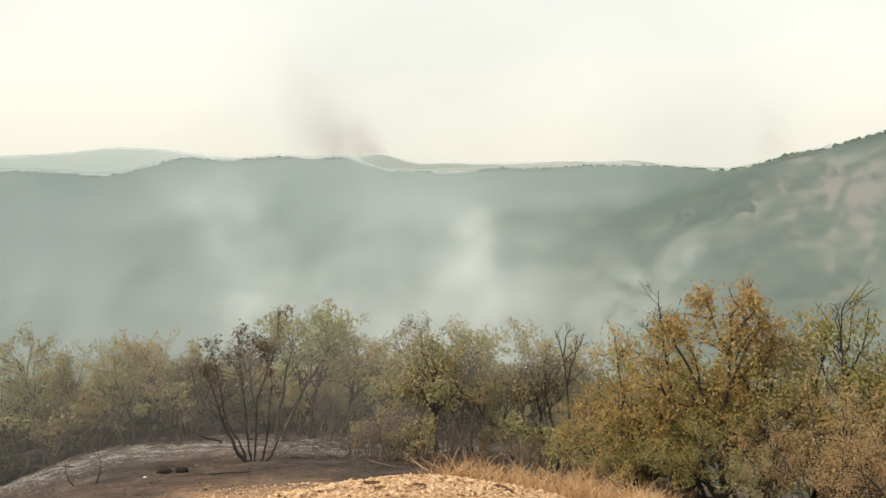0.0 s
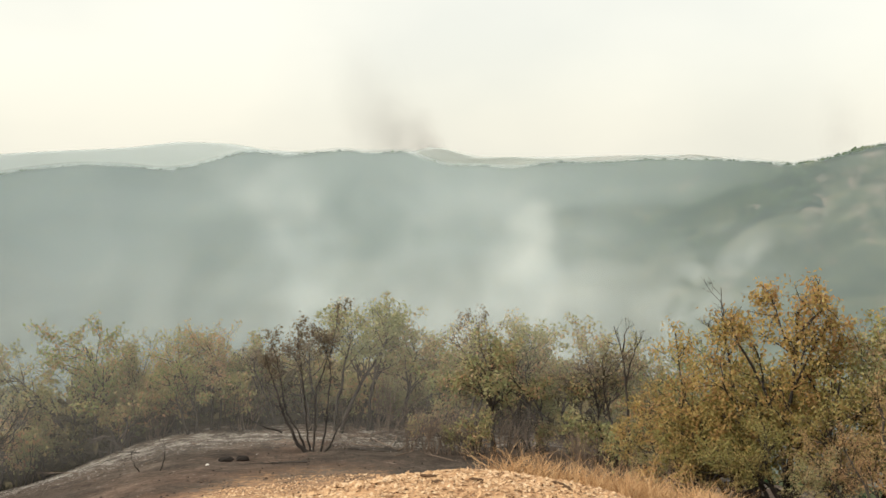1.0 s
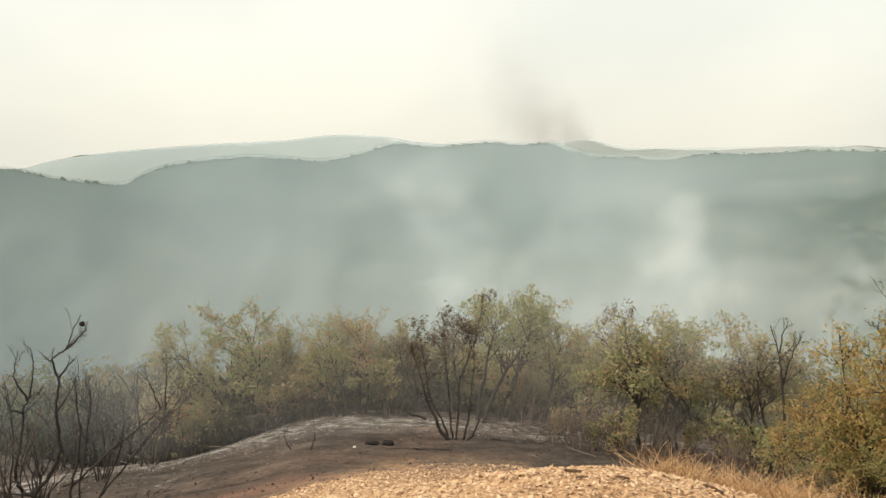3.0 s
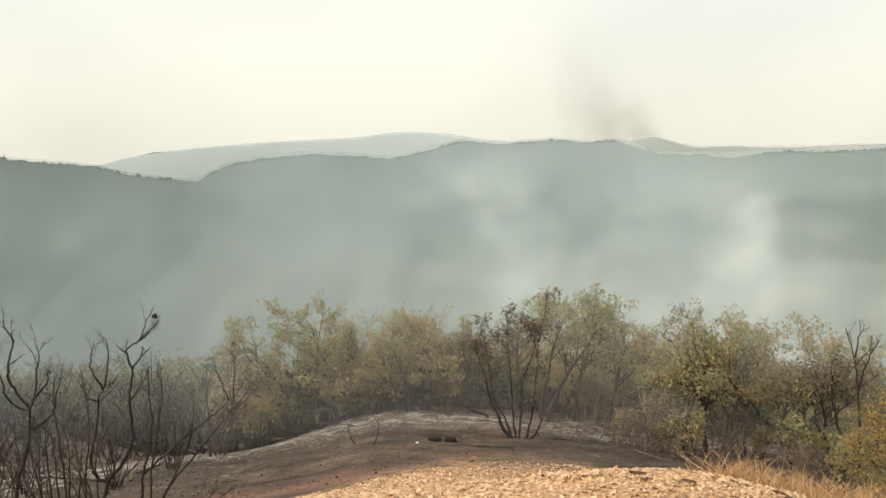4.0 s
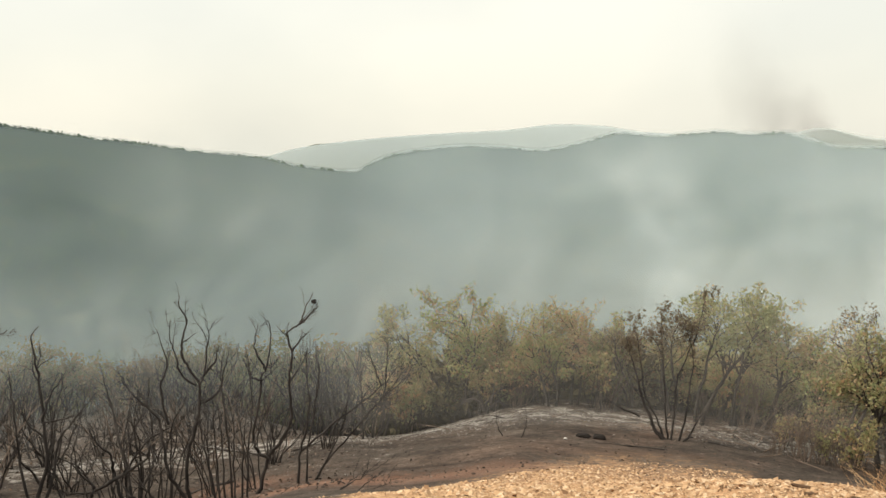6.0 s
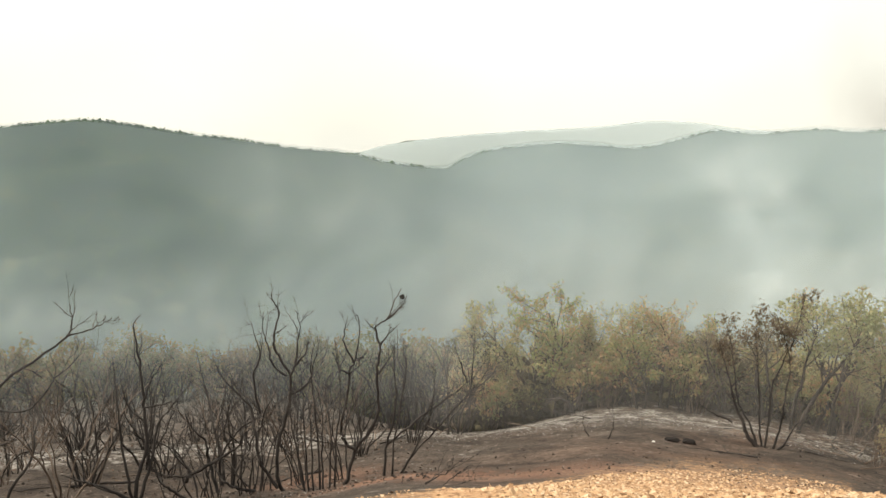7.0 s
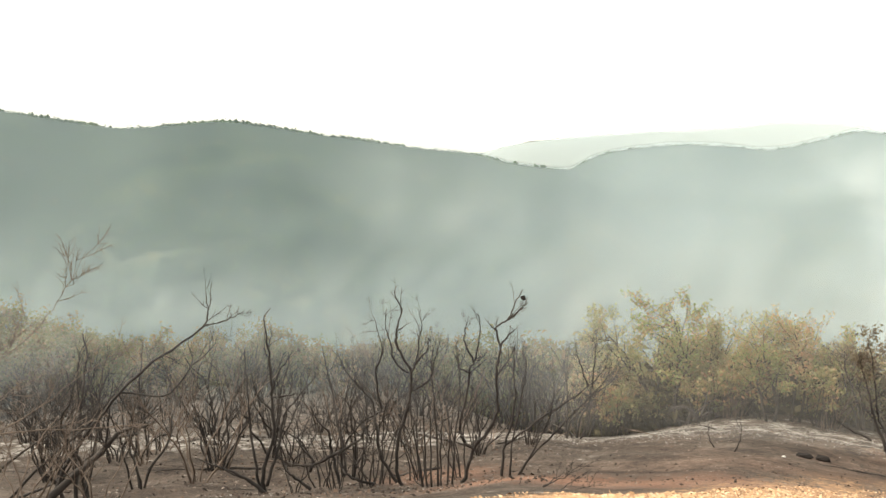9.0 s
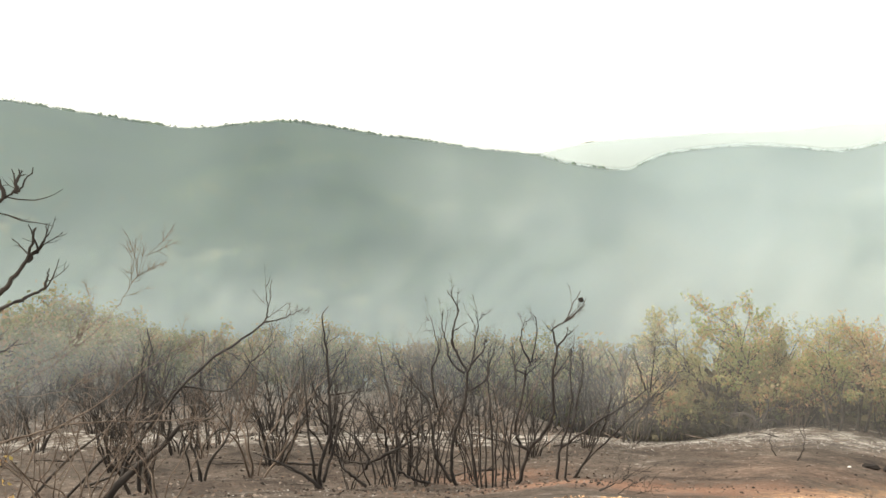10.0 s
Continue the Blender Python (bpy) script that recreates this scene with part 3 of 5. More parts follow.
def scrub(name, label, bearings, reach, count, size, material, seed, bits=46, bald=0.35):
    """Leafy bushes seen from afar: loose tufts of leaf sprays round each crown, with gaps between."""
    rng = np.random.default_rng(seed)
    a = rng.uniform(*bearings, count * 3)
    r = np.sqrt(rng.uniform(reach[0] ** 2, reach[1] ** 2, count * 3))
    x, y = -np.sin(np.radians(a)) * r, np.cos(np.radians(a)) * r
    keep = fbm(x, y, 30, 3, seed) < bald
    x, y = x[keep][:count], y[keep][:count]
    n = len(x)
    s = rng.uniform(*size, n)
    c = np.stack([x, y, height(x, y) + s * 0.75], -1)
    q = rng.normal(0, 1, (n, bits, 3))
    q /= np.linalg.norm(q, axis=2, keepdims=True)
    q *= rng.uniform(0.45, 1.0, (n, bits, 1))
    lump = 1 + 0.35 * np.sin(q @ rng.normal(0, 2.5, (3, 1)) + rng.uniform(0, 6, (n, 1, 1)))
    p = (c[:, None] + q * lump * s[:, None, None] * [0.85, 0.85, 1.0]).reshape(-1, 3)
    w = np.repeat(s, bits)[:, None] * rng.uniform(0.14, 0.30, (n * bits, 1))
    u, v = rng.normal(0, 1, (2, n * bits, 3))
    u /= np.linalg.norm(u, axis=1, keepdims=True)
    v = np.cross(u, v)
    v /= np.linalg.norm(v, axis=1, keepdims=True)
    quad = np.stack([p - u * w, p - v * w * 0.6, p + u * w, p + v * w * 0.6], 1).reshape(-1, 3)
    faces = np.arange(n * bits * 4).reshape(-1, 4)
    return tagged(new(name, mesh_of(name, quad, faces, material)), label, "bushes", kind="stuff")


SLOPE = woods_material("slope_scrub", (0.06, 0.075, 0.035), (0.13, 0.125, 0.055), (0.24, 0.16, 0.075))
scrub("slope_scrub", "yellow-green oak scrub on the slope below the burnt ground", (20, 92), (52, 140), 1500, (0.9, 1.7), SLOPE, 71)
scrub("slope_scrub", "dark green scrub down towards the valley floor", (-34, 92), (130, 340), 3600, (1.4, 2.8), WOODS, 72, 30)
scrub("hill_woods", "dark green scrub oak woods on the hillside", (34, 92), (325, 880), 15000, (1.6, 3.6), WOODS, 73, 12, 0.5)
woods("hill_woods", "dense low scrub covering the hillside", (34, 92), (325, 880), 15000, (1.4, 2.8), WOODS, 5, 0.6)
scrub("hill_woods", "scattered green bushes on the rocky hill", (-34, -6), (400, 1010), 3800, (1.6, 3.6), WOODS, 74, 13, 0.02)


UNDERWOOD = woods_material("underwood", (0.055, 0.05, 0.032), (0.11, 0.095, 0.055), (0.17, 0.125, 0.07))
scrub("underwood", "scorched brown underwood in the shade of the oaks", (-16, 32), (23.5, 36), 900, (0.5, 1.0), UNDERWOOD, 75, 60, 0.9)


# ---- trees and shrubs ----
class Wood:
    """The limbs of one plant: tapered, crooked tubes, each stem with its own mesh."""

    def __init__(self, seed, lift=1.0, reach=1.0):
        self.lift, self.reach = lift, reach  # how far side limbs turn up, and how long they are
        self.rng = np.random.default_rng(seed)
        self.stems, self.twigs = [], []

    def limb(self, start, way, length, radius, depth, kids, crook, rise, fork=0.3):
        rng = self.rng
        n = max(4, int(length / (0.09 + 0.05 * (depth == 0))))
        p, d, pts, rad = np.array(start, float), np.array(way, float), [], []
        for k in range(n + 1):
            t = k / n
            pts.append(p.copy())
            rad.append(radius * (1 - 0.72 * t) if depth < 2 else radius * (1 - 0.6 * t))
            d = d + rng.normal(0, crook, 3) + np.array([0, 0, rise * (0.6 if depth == 0 else self.lift)])
            d /= np.linalg.norm(d)
            p = p + d * length / n
        pts, rad = np.array(pts), np.array(rad)
        self.add(pts, rad, depth)
        self.branch(pts, rad, depth, kids, crook, rise, length, fork if depth == 0 else 0.25)

    def add(self, pts, rad, depth):
        if depth == 0 or not self.stems:
            self.stems.append([])
        self.stems[-1].append((pts, rad, depth))

    def branch(self, pts, rad, depth, kids, crook, rise, length, low=0.3):
        rng = self.rng
        if depth >= len(kids):
            self.twigs.append(pts)
            return
        for _ in range(max(0, int(rng.normal(kids[depth], 0.8) + 0.5))):
            t = low + (0.99 - low) * rng.uniform(0, 1) ** 0.75
            i = min(int(t * (len(pts) - 1)), len(pts) - 2)
            along = pts[i + 1] - pts[i]
            along = along / (np.linalg.norm(along) + 1e-9)
            side = np.cross(along, rng.normal(0, 1, 3))
            side /= np.linalg.norm(side) + 1e-9
            turn = rng.uniform(0.45, 0.95)
            way = along * math.cos(turn) + side * math.sin(turn)
            long = self.reach * length * rng.uniform(0.28, 0.55) * (1.15 - 0.5 * t)
            self.limb(pts[i], way, long, max(rad[i] * 0.6, 0.003), depth + 1, kids, crook * 1.15, rise)
        self.twigs.append(pts[int(len(pts) * 0.6):])

    def tube(self, limbs):
        verts, faces, base = [], [], 0
        for pts, rad, depth in limbs:
            s = (7, 5, 4, 3, 3)[min(depth, 4)]
            d = np.gradient(pts, axis=0)
            d /= np.linalg.norm(d, axis=1, keepdims=True) + 1e-9
            u = np.cross(d, [0.31, 0.93, 0.2])
            u /= np.linalg.norm(u, axis=1, keepdims=True) + 1e-9
            w = np.cross(d, u)
            ang = np.arange(s) * 2 * np.pi / s
            bump = 1 + 0.12 * self.rng.uniform(-1, 1, (len(pts), s))
            ring = pts[:, None] + (u[:, None] * np.cos(ang)[None, :, None] + w[:, None] * np.sin(ang)[None, :, None]) * (rad[:, None] * bump)[..., None]
            verts.append(ring.reshape(-1, 3))
            i, j = np.meshgrid(np.arange(len(pts) - 1), np.arange(s), indexing="ij")
            k = (j + 1) % s
            q = np.stack([i * s + j, i * s + k, (i + 1) * s + k, (i + 1) * s + j], -1).reshape(-1, 4) + base
            faces += q.tolist()
            faces.append([base + (len(pts) - 1) * s + j for j in range(s)])
            base += len(pts) * s
        return np.vstack(verts), faces

    def leaves(self, per_metre, size, spread, low=0.0, keep=1.0, slim=1.0, droop=0.35):
        """Folded oak leaves in tufts along the twigs."""
        rng = self.rng
        sites = []
        for pts in self.twigs:
            if rng.random() > keep:
                continue
            length = np.linalg.norm(np.diff(pts, axis=0), axis=1).sum() + 0.05
            n = rng.poisson(per_metre * length)
            t = rng.uniform(0, 1, n) ** 0.7 * (len(pts) - 1)
            i = np.clip(t.astype(int), 0, len(pts) - 2)
            sites.append(pts[i] + (pts[i + 1] - pts[i]) * (t - i)[:, None])
        p = np.vstack(sites)
        p = p + rng.normal(0, spread, p.shape)
        p = p[p[:, 2] > low]
        n = len(p)
        way = rng.normal(0, 1, (n, 3)) + [0, 0, -droop]
        way /= np.linalg.norm(way, axis=1, keepdims=True)
        side = np.cross(way, rng.normal(0, 1, (n, 3)))
        side /= np.linalg.norm(side, axis=1, keepdims=True) + 1e-9
        up = np.cross(side, way)
        s = (size * rng.uniform(0.6, 1.3, n))[:, None]
        mid = p + way * s * 0.55
        wide = s * slim * rng.uniform(0.22, 0.36, n)[:, None]
        fold = s * rng.uniform(0.05, 0.16, n)[:, None]
        v = np.stack([p, mid + side * wide + up * fold, p + way * s - up * fold * 0.8, mid - side * wide + up * fold], 1)
        k = np.arange(n)[:, None] * 4
        f = np.concatenate([k + [0, 1, 2], k + [0, 2, 3]], 0)
        return v.reshape(-1, 3), f


def part(name, verts, faces, material, parent, label="", smooth=False):
    ob = new(name, mesh_of(name, verts, faces, material, smooth))
    ob.parent = parent
    if label:
        tagged(ob, label)
    return ob


def plant(name, label, category, group, wood, bark, leaf=None, crown=None, crown_label=""):
    """Links a grown plant as one thing: an Empty at its foot, a part for each stem and one for its leaves."""
    root = tagged(new(name), label, category, group)
    for limbs in wood.stems:
        main, side = ([q for q in limbs if q[2] == 0], [q for q in limbs if q[2] > 0]) if leaf else (limbs, [])
        stem = part("trunk" if leaf else "stem", *wood.tube(main or limbs), bark, root, "", True)
        if main and side:
            part("branchwork", *wood.tube(side), bark, stem, "", True)
    if leaf:
        part("crown", *crown, leaf, root, crown_label)
    return root


def oak(seed, stems, height_m, lean, kids, leaf, bark, label, group, per_metre=55, size=0.10, spread=0.07, low=0.3, keep=1.0, crook=0.13, slim=1.0, droop=0.35, girth=0.016, fork=0.3):
    w = Wood(seed, *((0.3, 1.15) if leaf else (1.0, 1.0)))
    rng = w.rng
    for k in range(stems):
        turn = 2 * math.pi * (k + rng.uniform(-0.3, 0.3)) / stems
        tilt = lean * rng.uniform(0.4, 1.2)
        way = (math.sin(tilt) * math.cos(turn), math.sin(tilt) * math.sin(turn), math.cos(tilt))
        wide = 0.10 if leaf else 0.06 + 0.16 * rng.random()
        start = (wide * math.cos(turn), wide * math.sin(turn), -0.08)
        long = height_m * rng.uniform(0.72, 1.0) / math.cos(tilt * 0.6)
        w.limb(start, way, long, girth * height_m * rng.uniform(0.75, 1.15), 0, kids, crook, 0.05, fork)
    tall = height_m / max(pts[:, 2].max() for limbs in w.stems for pts, _, _ in limbs)
    for limbs in w.stems:
        for pts, _, _ in limbs:
            pts[:, 2] *= tall
    crown = w.leaves(per_metre, size, spread, low * height_m, keep, slim, droop) if leaf else None
    return plant("oak_tree" if leaf else "burnt_shrub", label, "tree" if leaf else "shrub", group, w, bark, leaf, crown)


def put(ob, bearing, r, turn, scale, sink=0.0):
    """Stands a thing on the ground."""
    p = spot(bearing, r)
    ob.matrix_basis = Matrix.LocRotScale((p.x, p.y, p.z - sink), Euler((0, 0, turn)), (scale, scale, scale))
    return ob


def again(ob, bearing, r, turn, scale, sink=0.0):
    q = copy_thing(ob, Matrix.Identity(4))
    return put(q, bearing, r, turn, scale, sink)


def drawn(name, label, category, group, seed, lines, r, radius, kids, bark, leaf=None, depth_jitter=0.25, foot=None, crook=0.16, leaf_args=()):
    """A plant whose main stems follow lines of (bearing, elevation) at the level distance r, with twigs grown on them."""
    w = Wood(seed, *((0.2, 0.9) if leaf else (1.0, 1.0)))
    rng = w.rng
    first = lines[0][0][0] if foot is None else foot
    base = spot(first, r)
    for k, line in enumerate(lines):
        n = len(line)
        t = np.linspace(0, n - 1, (n - 1) * 5 + 1)
        b = curve(t, np.arange(n), [q[0] for q in line])
        e = curve(t, np.arange(n), [q[1] for q in line])
        deep = r + np.cumsum(rng.normal(0, depth_jitter * 0.12, len(t))) if k else np.full(len(t), r)
        pts = np.array([aloft(*q) for q in zip(b, e, deep)]) - np.array(base)
        pts[1:-1] += rng.normal(0, 0.007, (len(t) - 2, 3))
        size = radius * (1.0 if k == 0 else 0.8 if line[0][1] < -19 else 0.55)
        rad = size * np.linspace(1.0, 0.20, len(t))
        w.add(pts, rad, 0 if (line[0][1] < -19 or k == 0) else 1)
        length = np.linalg.norm(np.diff(pts, axis=0), axis=1).sum()
        w.branch(pts, rad, 1, kids, crook, 0.06, min(length, 1.3), 0.45)
    crown = w.leaves(*leaf_args) if leaf else None
    root = plant(name, label, category, group, w, bark, leaf, crown)
    root.location = base
    return root


# stems as lines of bearing and elevation, degrees from the lens
TALL = (
    ((43.53, -22.70), (44.63, -22.02), (45.12, -20.55), (44.94, -18.76), (44.34, -16.94), (44.16, -15.85), (44.10, -14.74), (44.89, -13.35), (45.20, -12.53), (45.02, -11.60), (44.76, -10.59), (45.11, -9.91), (45.20, -9.28)),
    ((44.10, -14.67), (43.73, -13.81), (43.59, -12.51), (43.41, -11.58), (43.66, -10.50)),
    ((44.33, -14.67), (45.19, -14.02), (45.59, -12.54), (45.86, -11.42), (45.76, -10.52)),
    ((43.73, -14.00), (42.97, -12.95), (43.05, -12.65)),
    ((44.05, -15.84), (42.87, -15.09), (42.57, -13.98), (42.14, -12.41)),
    ((45.11, -21.61), (46.22, -19.85), (46.50, -18.06), (46.71, -16.60), (47.68, -15.51), (48.65, -14.40), (49.03, -13.36)),
    ((46.12, -16.96), (46.53, -14.58), (46.04, -13.36), (46.28, -12.24), (46.63, -11.05)),
)
STRAIGHT = (
    ((43.21, -22.69), (43.65, -19.82), (44.06, -18.03), (44.24, -16.21)),
    ((42.94, -22.69), (43.18, -19.81), (43.26, -16.93), (43.41, -14.55)),
    ((42.67, -22.68), (42.81, -18.36), (42.97, -15.82)),
    ((42.28, -22.67), (42.39, -18.35), (42.62, -15.82), (42.73, -13.98), (42.45, -12.49)),
    ((41.96, -22.66), (42.09, -19.78), (42.01, -17.62), (42.36, -15.44)),
    ((41.65, -22.65), (41.51, -19.76), (41.38, -18.32), (41.08, -16.14)),
    ((41.38, -22.64), (41.16, -19.75), (40.97, -17.59), (40.78, -15.77), (40.98, -13.27), (41.19, -12.46)),
)
NUT = (
    ((40.98, -22.90), (40.43, -21.31), (39.71, -19.34), (38.77, -18.23), (38.24, -16.76), (38.37, -14.58), (38.10, -13.10), (38.43, -11.71), (37.62, -11.16), (37.27, -10.30), (36.67, -9.13)),
    ((37.62, -11.16), (36.71, -10.35), (36.32, -9.71)),
    ((38.10, -12.88), (37.41, -12.04), (37.01, -11.66)),
    ((39.86, -19.52), (40.56, -19.01), (40.81, -18.31), (40.53, -16.85), (40.25, -15.38), (40.16, -14.46), (39.82, -13.90), (39.55, -12.41), (39.50, -11.30), (39.74, -10.78)),
    ((39.90, -13.98), (40.54, -12.44), (40.27, -10.95)),
    ((40.19, -14.65), (40.88, -14.30), (41.18, -12.83)),
    ((38.28, -14.76), (37.55, -13.81), (37.06, -12.69)),
)
SLANT = (
    ((37.91, -21.99), (37.78, -19.60), (37.26, -17.79), (37.04, -15.98), (37.20, -14.17), (37.13, -12.77)),
    ((37.33, -21.96), (37.28, -19.58), (36.72, -16.69), (36.37, -14.31), (36.63, -13.11)),
    ((37.15, -21.74), (36.24, -20.29), (34.41, -18.41), (32.98, -16.88), (31.57, -15.43), (30.46, -14.06)),
    ((37.79, -19.32), (35.19, -17.39), (33.37, -16.20), (32.23, -15.33), (30.84, -13.73)),
    ((31.93, -15.38), (31.79, -13.50), (31.71, -11.62)),
    ((32.23, -15.33), (32.88, -13.57), (33.17, -12.43)),
    ((36.97, -21.31), (35.52, -19.12), (34.65, -16.93), (34.36, -14.39)),
)
PAIR = (
    ((53.86, -22.60), (54.12, -20.85), (53.33, -18.33), (53.43, -16.16), (53.49, -14.33), (53.67, -12.49), (53.85, -11.01), (53.39, -10.31)),
    ((54.36, -21.99), (54.46, -20.76), (54.85, -18.27), (54.95, -16.11), (55.11, -13.92), (55.21, -12.75)),
    ((53.85, -21.49), (53.03, -19.05), (52.64, -17.27), (51.48, -15.84), (50.30, -14.57)),
    ((53.50, -15.87), (52.85, -14.35), (52.01, -13.19)),
    ((53.51, -16.05), (52.10, -15.90), (51.25, -15.62)),
    ((53.44, -16.88), (54.38, -15.77), (54.81, -13.93)),
)
LEAN = (
    ((67.87, -21.46), (66.38, -20.12), (64.32, -18.70), (62.80, -17.35), (60.78, -17.07)),
    ((67.34, -21.07), (65.52, -18.07), (62.80, -14.99), (60.25, -13.00), (57.67, -11.28), (57.33, -10.37), (57.46, -9.38)),
    ((57.67, -11.28), (56.19, -10.96), (55.04, -10.39)),
    ((62.81, -15.06), (60.31, -15.51), (58.45, -13.80), (56.95, -12.40), (56.65, -11.46)),
    ((70.19, -21.08), (67.43, -18.72), (64.25, -16.29), (62.06, -13.62)),
    ((72.11, -20.79), (69.08, -18.20), (66.34, -16.80), (63.53, -15.65)),
)
DEAD = (
    ((75.64, -17.62), (71.94, -17.02), (69.02, -16.69), (64.62, -17.02), (60.63, -17.08)),
    ((75.72, -19.19), (70.66, -17.01), (67.30, -15.33), (64.51, -13.47), (62.60, -12.52)),
    ((75.52, -15.40), (70.50, -13.16), (67.13, -10.48), (65.66, -8.45), (64.44, -6.28)),
    ((75.57, -16.36), (72.46, -14.80), (69.60, -14.77), (68.61, -14.53)),
    ((74.88, -14.51), (71.77, -13.21), (68.83, -11.76), (67.77, -9.75)),
)
BARE = (
    ((75.58, -10.84), (74.34, -9.47), (73.42, -8.87), (72.47, -8.09), (71.49, -6.79), (70.92, -4.87)),
    ((71.49, -6.86), (70.65, -5.97), (70.21, -5.16)),
    ((75.60, -11.17), (73.46, -9.87), (71.90, -9.08), (70.63, -8.54), (70.44, -7.87), (70.29, -7.33)),
    ((75.34, -5.94), (73.83, -4.84), (73.19, -4.03), (72.55, -3.04), (71.62, -2.54), (70.92, -1.30)),
    ((72.55, -3.10), (72.79, -1.70), (73.04, -0.70)),
    ((71.94, -2.81), (71.69, -1.37)),
    ((75.75, -14.08), (74.19, -12.63), (72.12, -11.42)),
)
BENCH = (
    ((13.17, -18.31), (13.93, -17.68), (14.30, -16.77), (14.86, -15.49), (15.15, -14.38), (15.88, -11.97)),
    ((13.36, -18.13), (13.92, -16.78), (14.63, -15.49), (14.94, -13.10), (15.41, -11.05)),
    ((13.05, -18.24), (13.26, -16.79), (13.32, -14.97), (13.49, -13.13), (13.72, -10.14)),
    ((12.89, -18.31), (12.72, -16.80), (12.66, -14.98), (12.07, -13.14), (11.37, -11.29), (10.89, -8.67)),
    ((12.20, -18.46), (11.57, -17.72), (11.02, -16.64), (9.25, -15.51)),
    ((14.88, -16.94), (16.33, -16.36), (17.16, -15.79)),
    ((12.39, -18.43), (11.99, -16.81), (11.78, -14.99), (11.57, -13.15), (12.50, -10.16)),
)
ORANGE = (
    ((-18.08, -20.55), (-17.35, -19.27), (-17.12, -18.00), (-17.91, -15.53), (-18.50, -13.68), (-18.59, -11.21), (-18.68, -9.24), (-19.19, -8.07)),
    ((-18.61, -11.92), (-17.73, -9.91), (-17.07, -8.11)),
    ((-18.65, -10.64), (-19.66, -9.08), (-20.54, -8.34)),
    ((-16.83, -13.78), (-15.02, -10.76), (-14.29, -10.00)),
    ((-18.50, -13.68), (-20.24, -11.81), (-21.54, -10.52)),
    ((-17.12, -18.27), (-15.47, -17.71), (-13.65, -16.51), (-11.88, -14.39), (-11.60, -12.60), (-11.30, -10.60)),
    ((-18.12, -15.72), (-16.91, -14.13), (-16.52, -12.03), (-15.54, -10.09)),
    ((-20.57, -18.96), (-20.50, -15.93), (-19.80, -13.58), (-18.95, -11.89), (-20.18, -9.57)),
    ((-17.72, -20.38), (-14.86, -19.89), (-12.65, -18.66), (-10.79, -17.64)),
    ((-18.50, -13.68), (-19.55, -11.16), (-20.51, -9.56)),
    ((-17.12, -18.00), (-15.80, -15.60), (-14.34, -13.56), (-13.95, -11.43)),
)
SNAGS = (
    ((-15.07, -14.24), (-14.53, -11.41), (-14.29, -9.97), (-14.09, -7.61)),
    ((-14.52, -10.86), (-13.58, -10.36), (-13.21, -9.82)),
    ((-25.29, -15.45), (-25.30, -13.46), (-25.11, -11.46), (-24.97, -8.76), (-25.91, -6.84)),
    ((-25.03, -9.77), (-24.64, -8.09)),
)


DEADTOP = (
    ((-8.5, -19.4), (-8.4, -16.5), (-8.2, -14.0), (-8.0, -12.2), (-7.4, -10.3)),
    ((-8.2, -13.8), (-8.8, -11.8), (-9.3, -10.7)),
    ((-8.0, -12.4), (-8.1, -10.9), (-8.4, -10.2)),
)
TANGLE = (
    ((54.05, -21.89), (55.00, -21.08), (56.69, -20.23), (58.47, -19.43)),
    ((50.96, -21.85), (51.93, -21.13), (52.58, -20.47), (52.50, -19.77)),
    ((46.67, -21.68), (47.65, -21.47), (48.55, -20.98), (49.10, -20.01), (48.79, -19.13)),
    ((50.96, -20.73), (50.76, -20.17), (51.34, -19.44), (52.03, -18.54)),
    ((49.01, -21.60), (49.56, -19.48), (49.68, -18.47), (50.49, -17.56), (50.87, -16.65)),
    ((49.41, -19.83), (50.96, -20.38), (52.12, -20.31), (53.27, -19.75)),
    ((49.41, -19.83), (47.47, -18.77), (47.28, -17.87)),
)
LOWTWIGS = (
    ((35.83, -22.31), (34.67, -21.50), (33.52, -20.93), (32.20, -19.82)),
    ((34.27, -22.12), (33.13, -21.27), (31.99, -20.51)),
    ((33.89, -22.10), (32.74, -21.70), (31.59, -21.36)),
    ((35.25, -21.94), (33.72, -20.76), (33.15, -20.11)),
)
SPRIG = (((75.2, -21.5), (74.6, -19.0), (74.0, -17.2)), ((75.0, -20.5), (73.8, -19.4), (73.2, -18.6)), ((75.0, -21.0), (73.6, -20.4), (72.8, -20.2)))

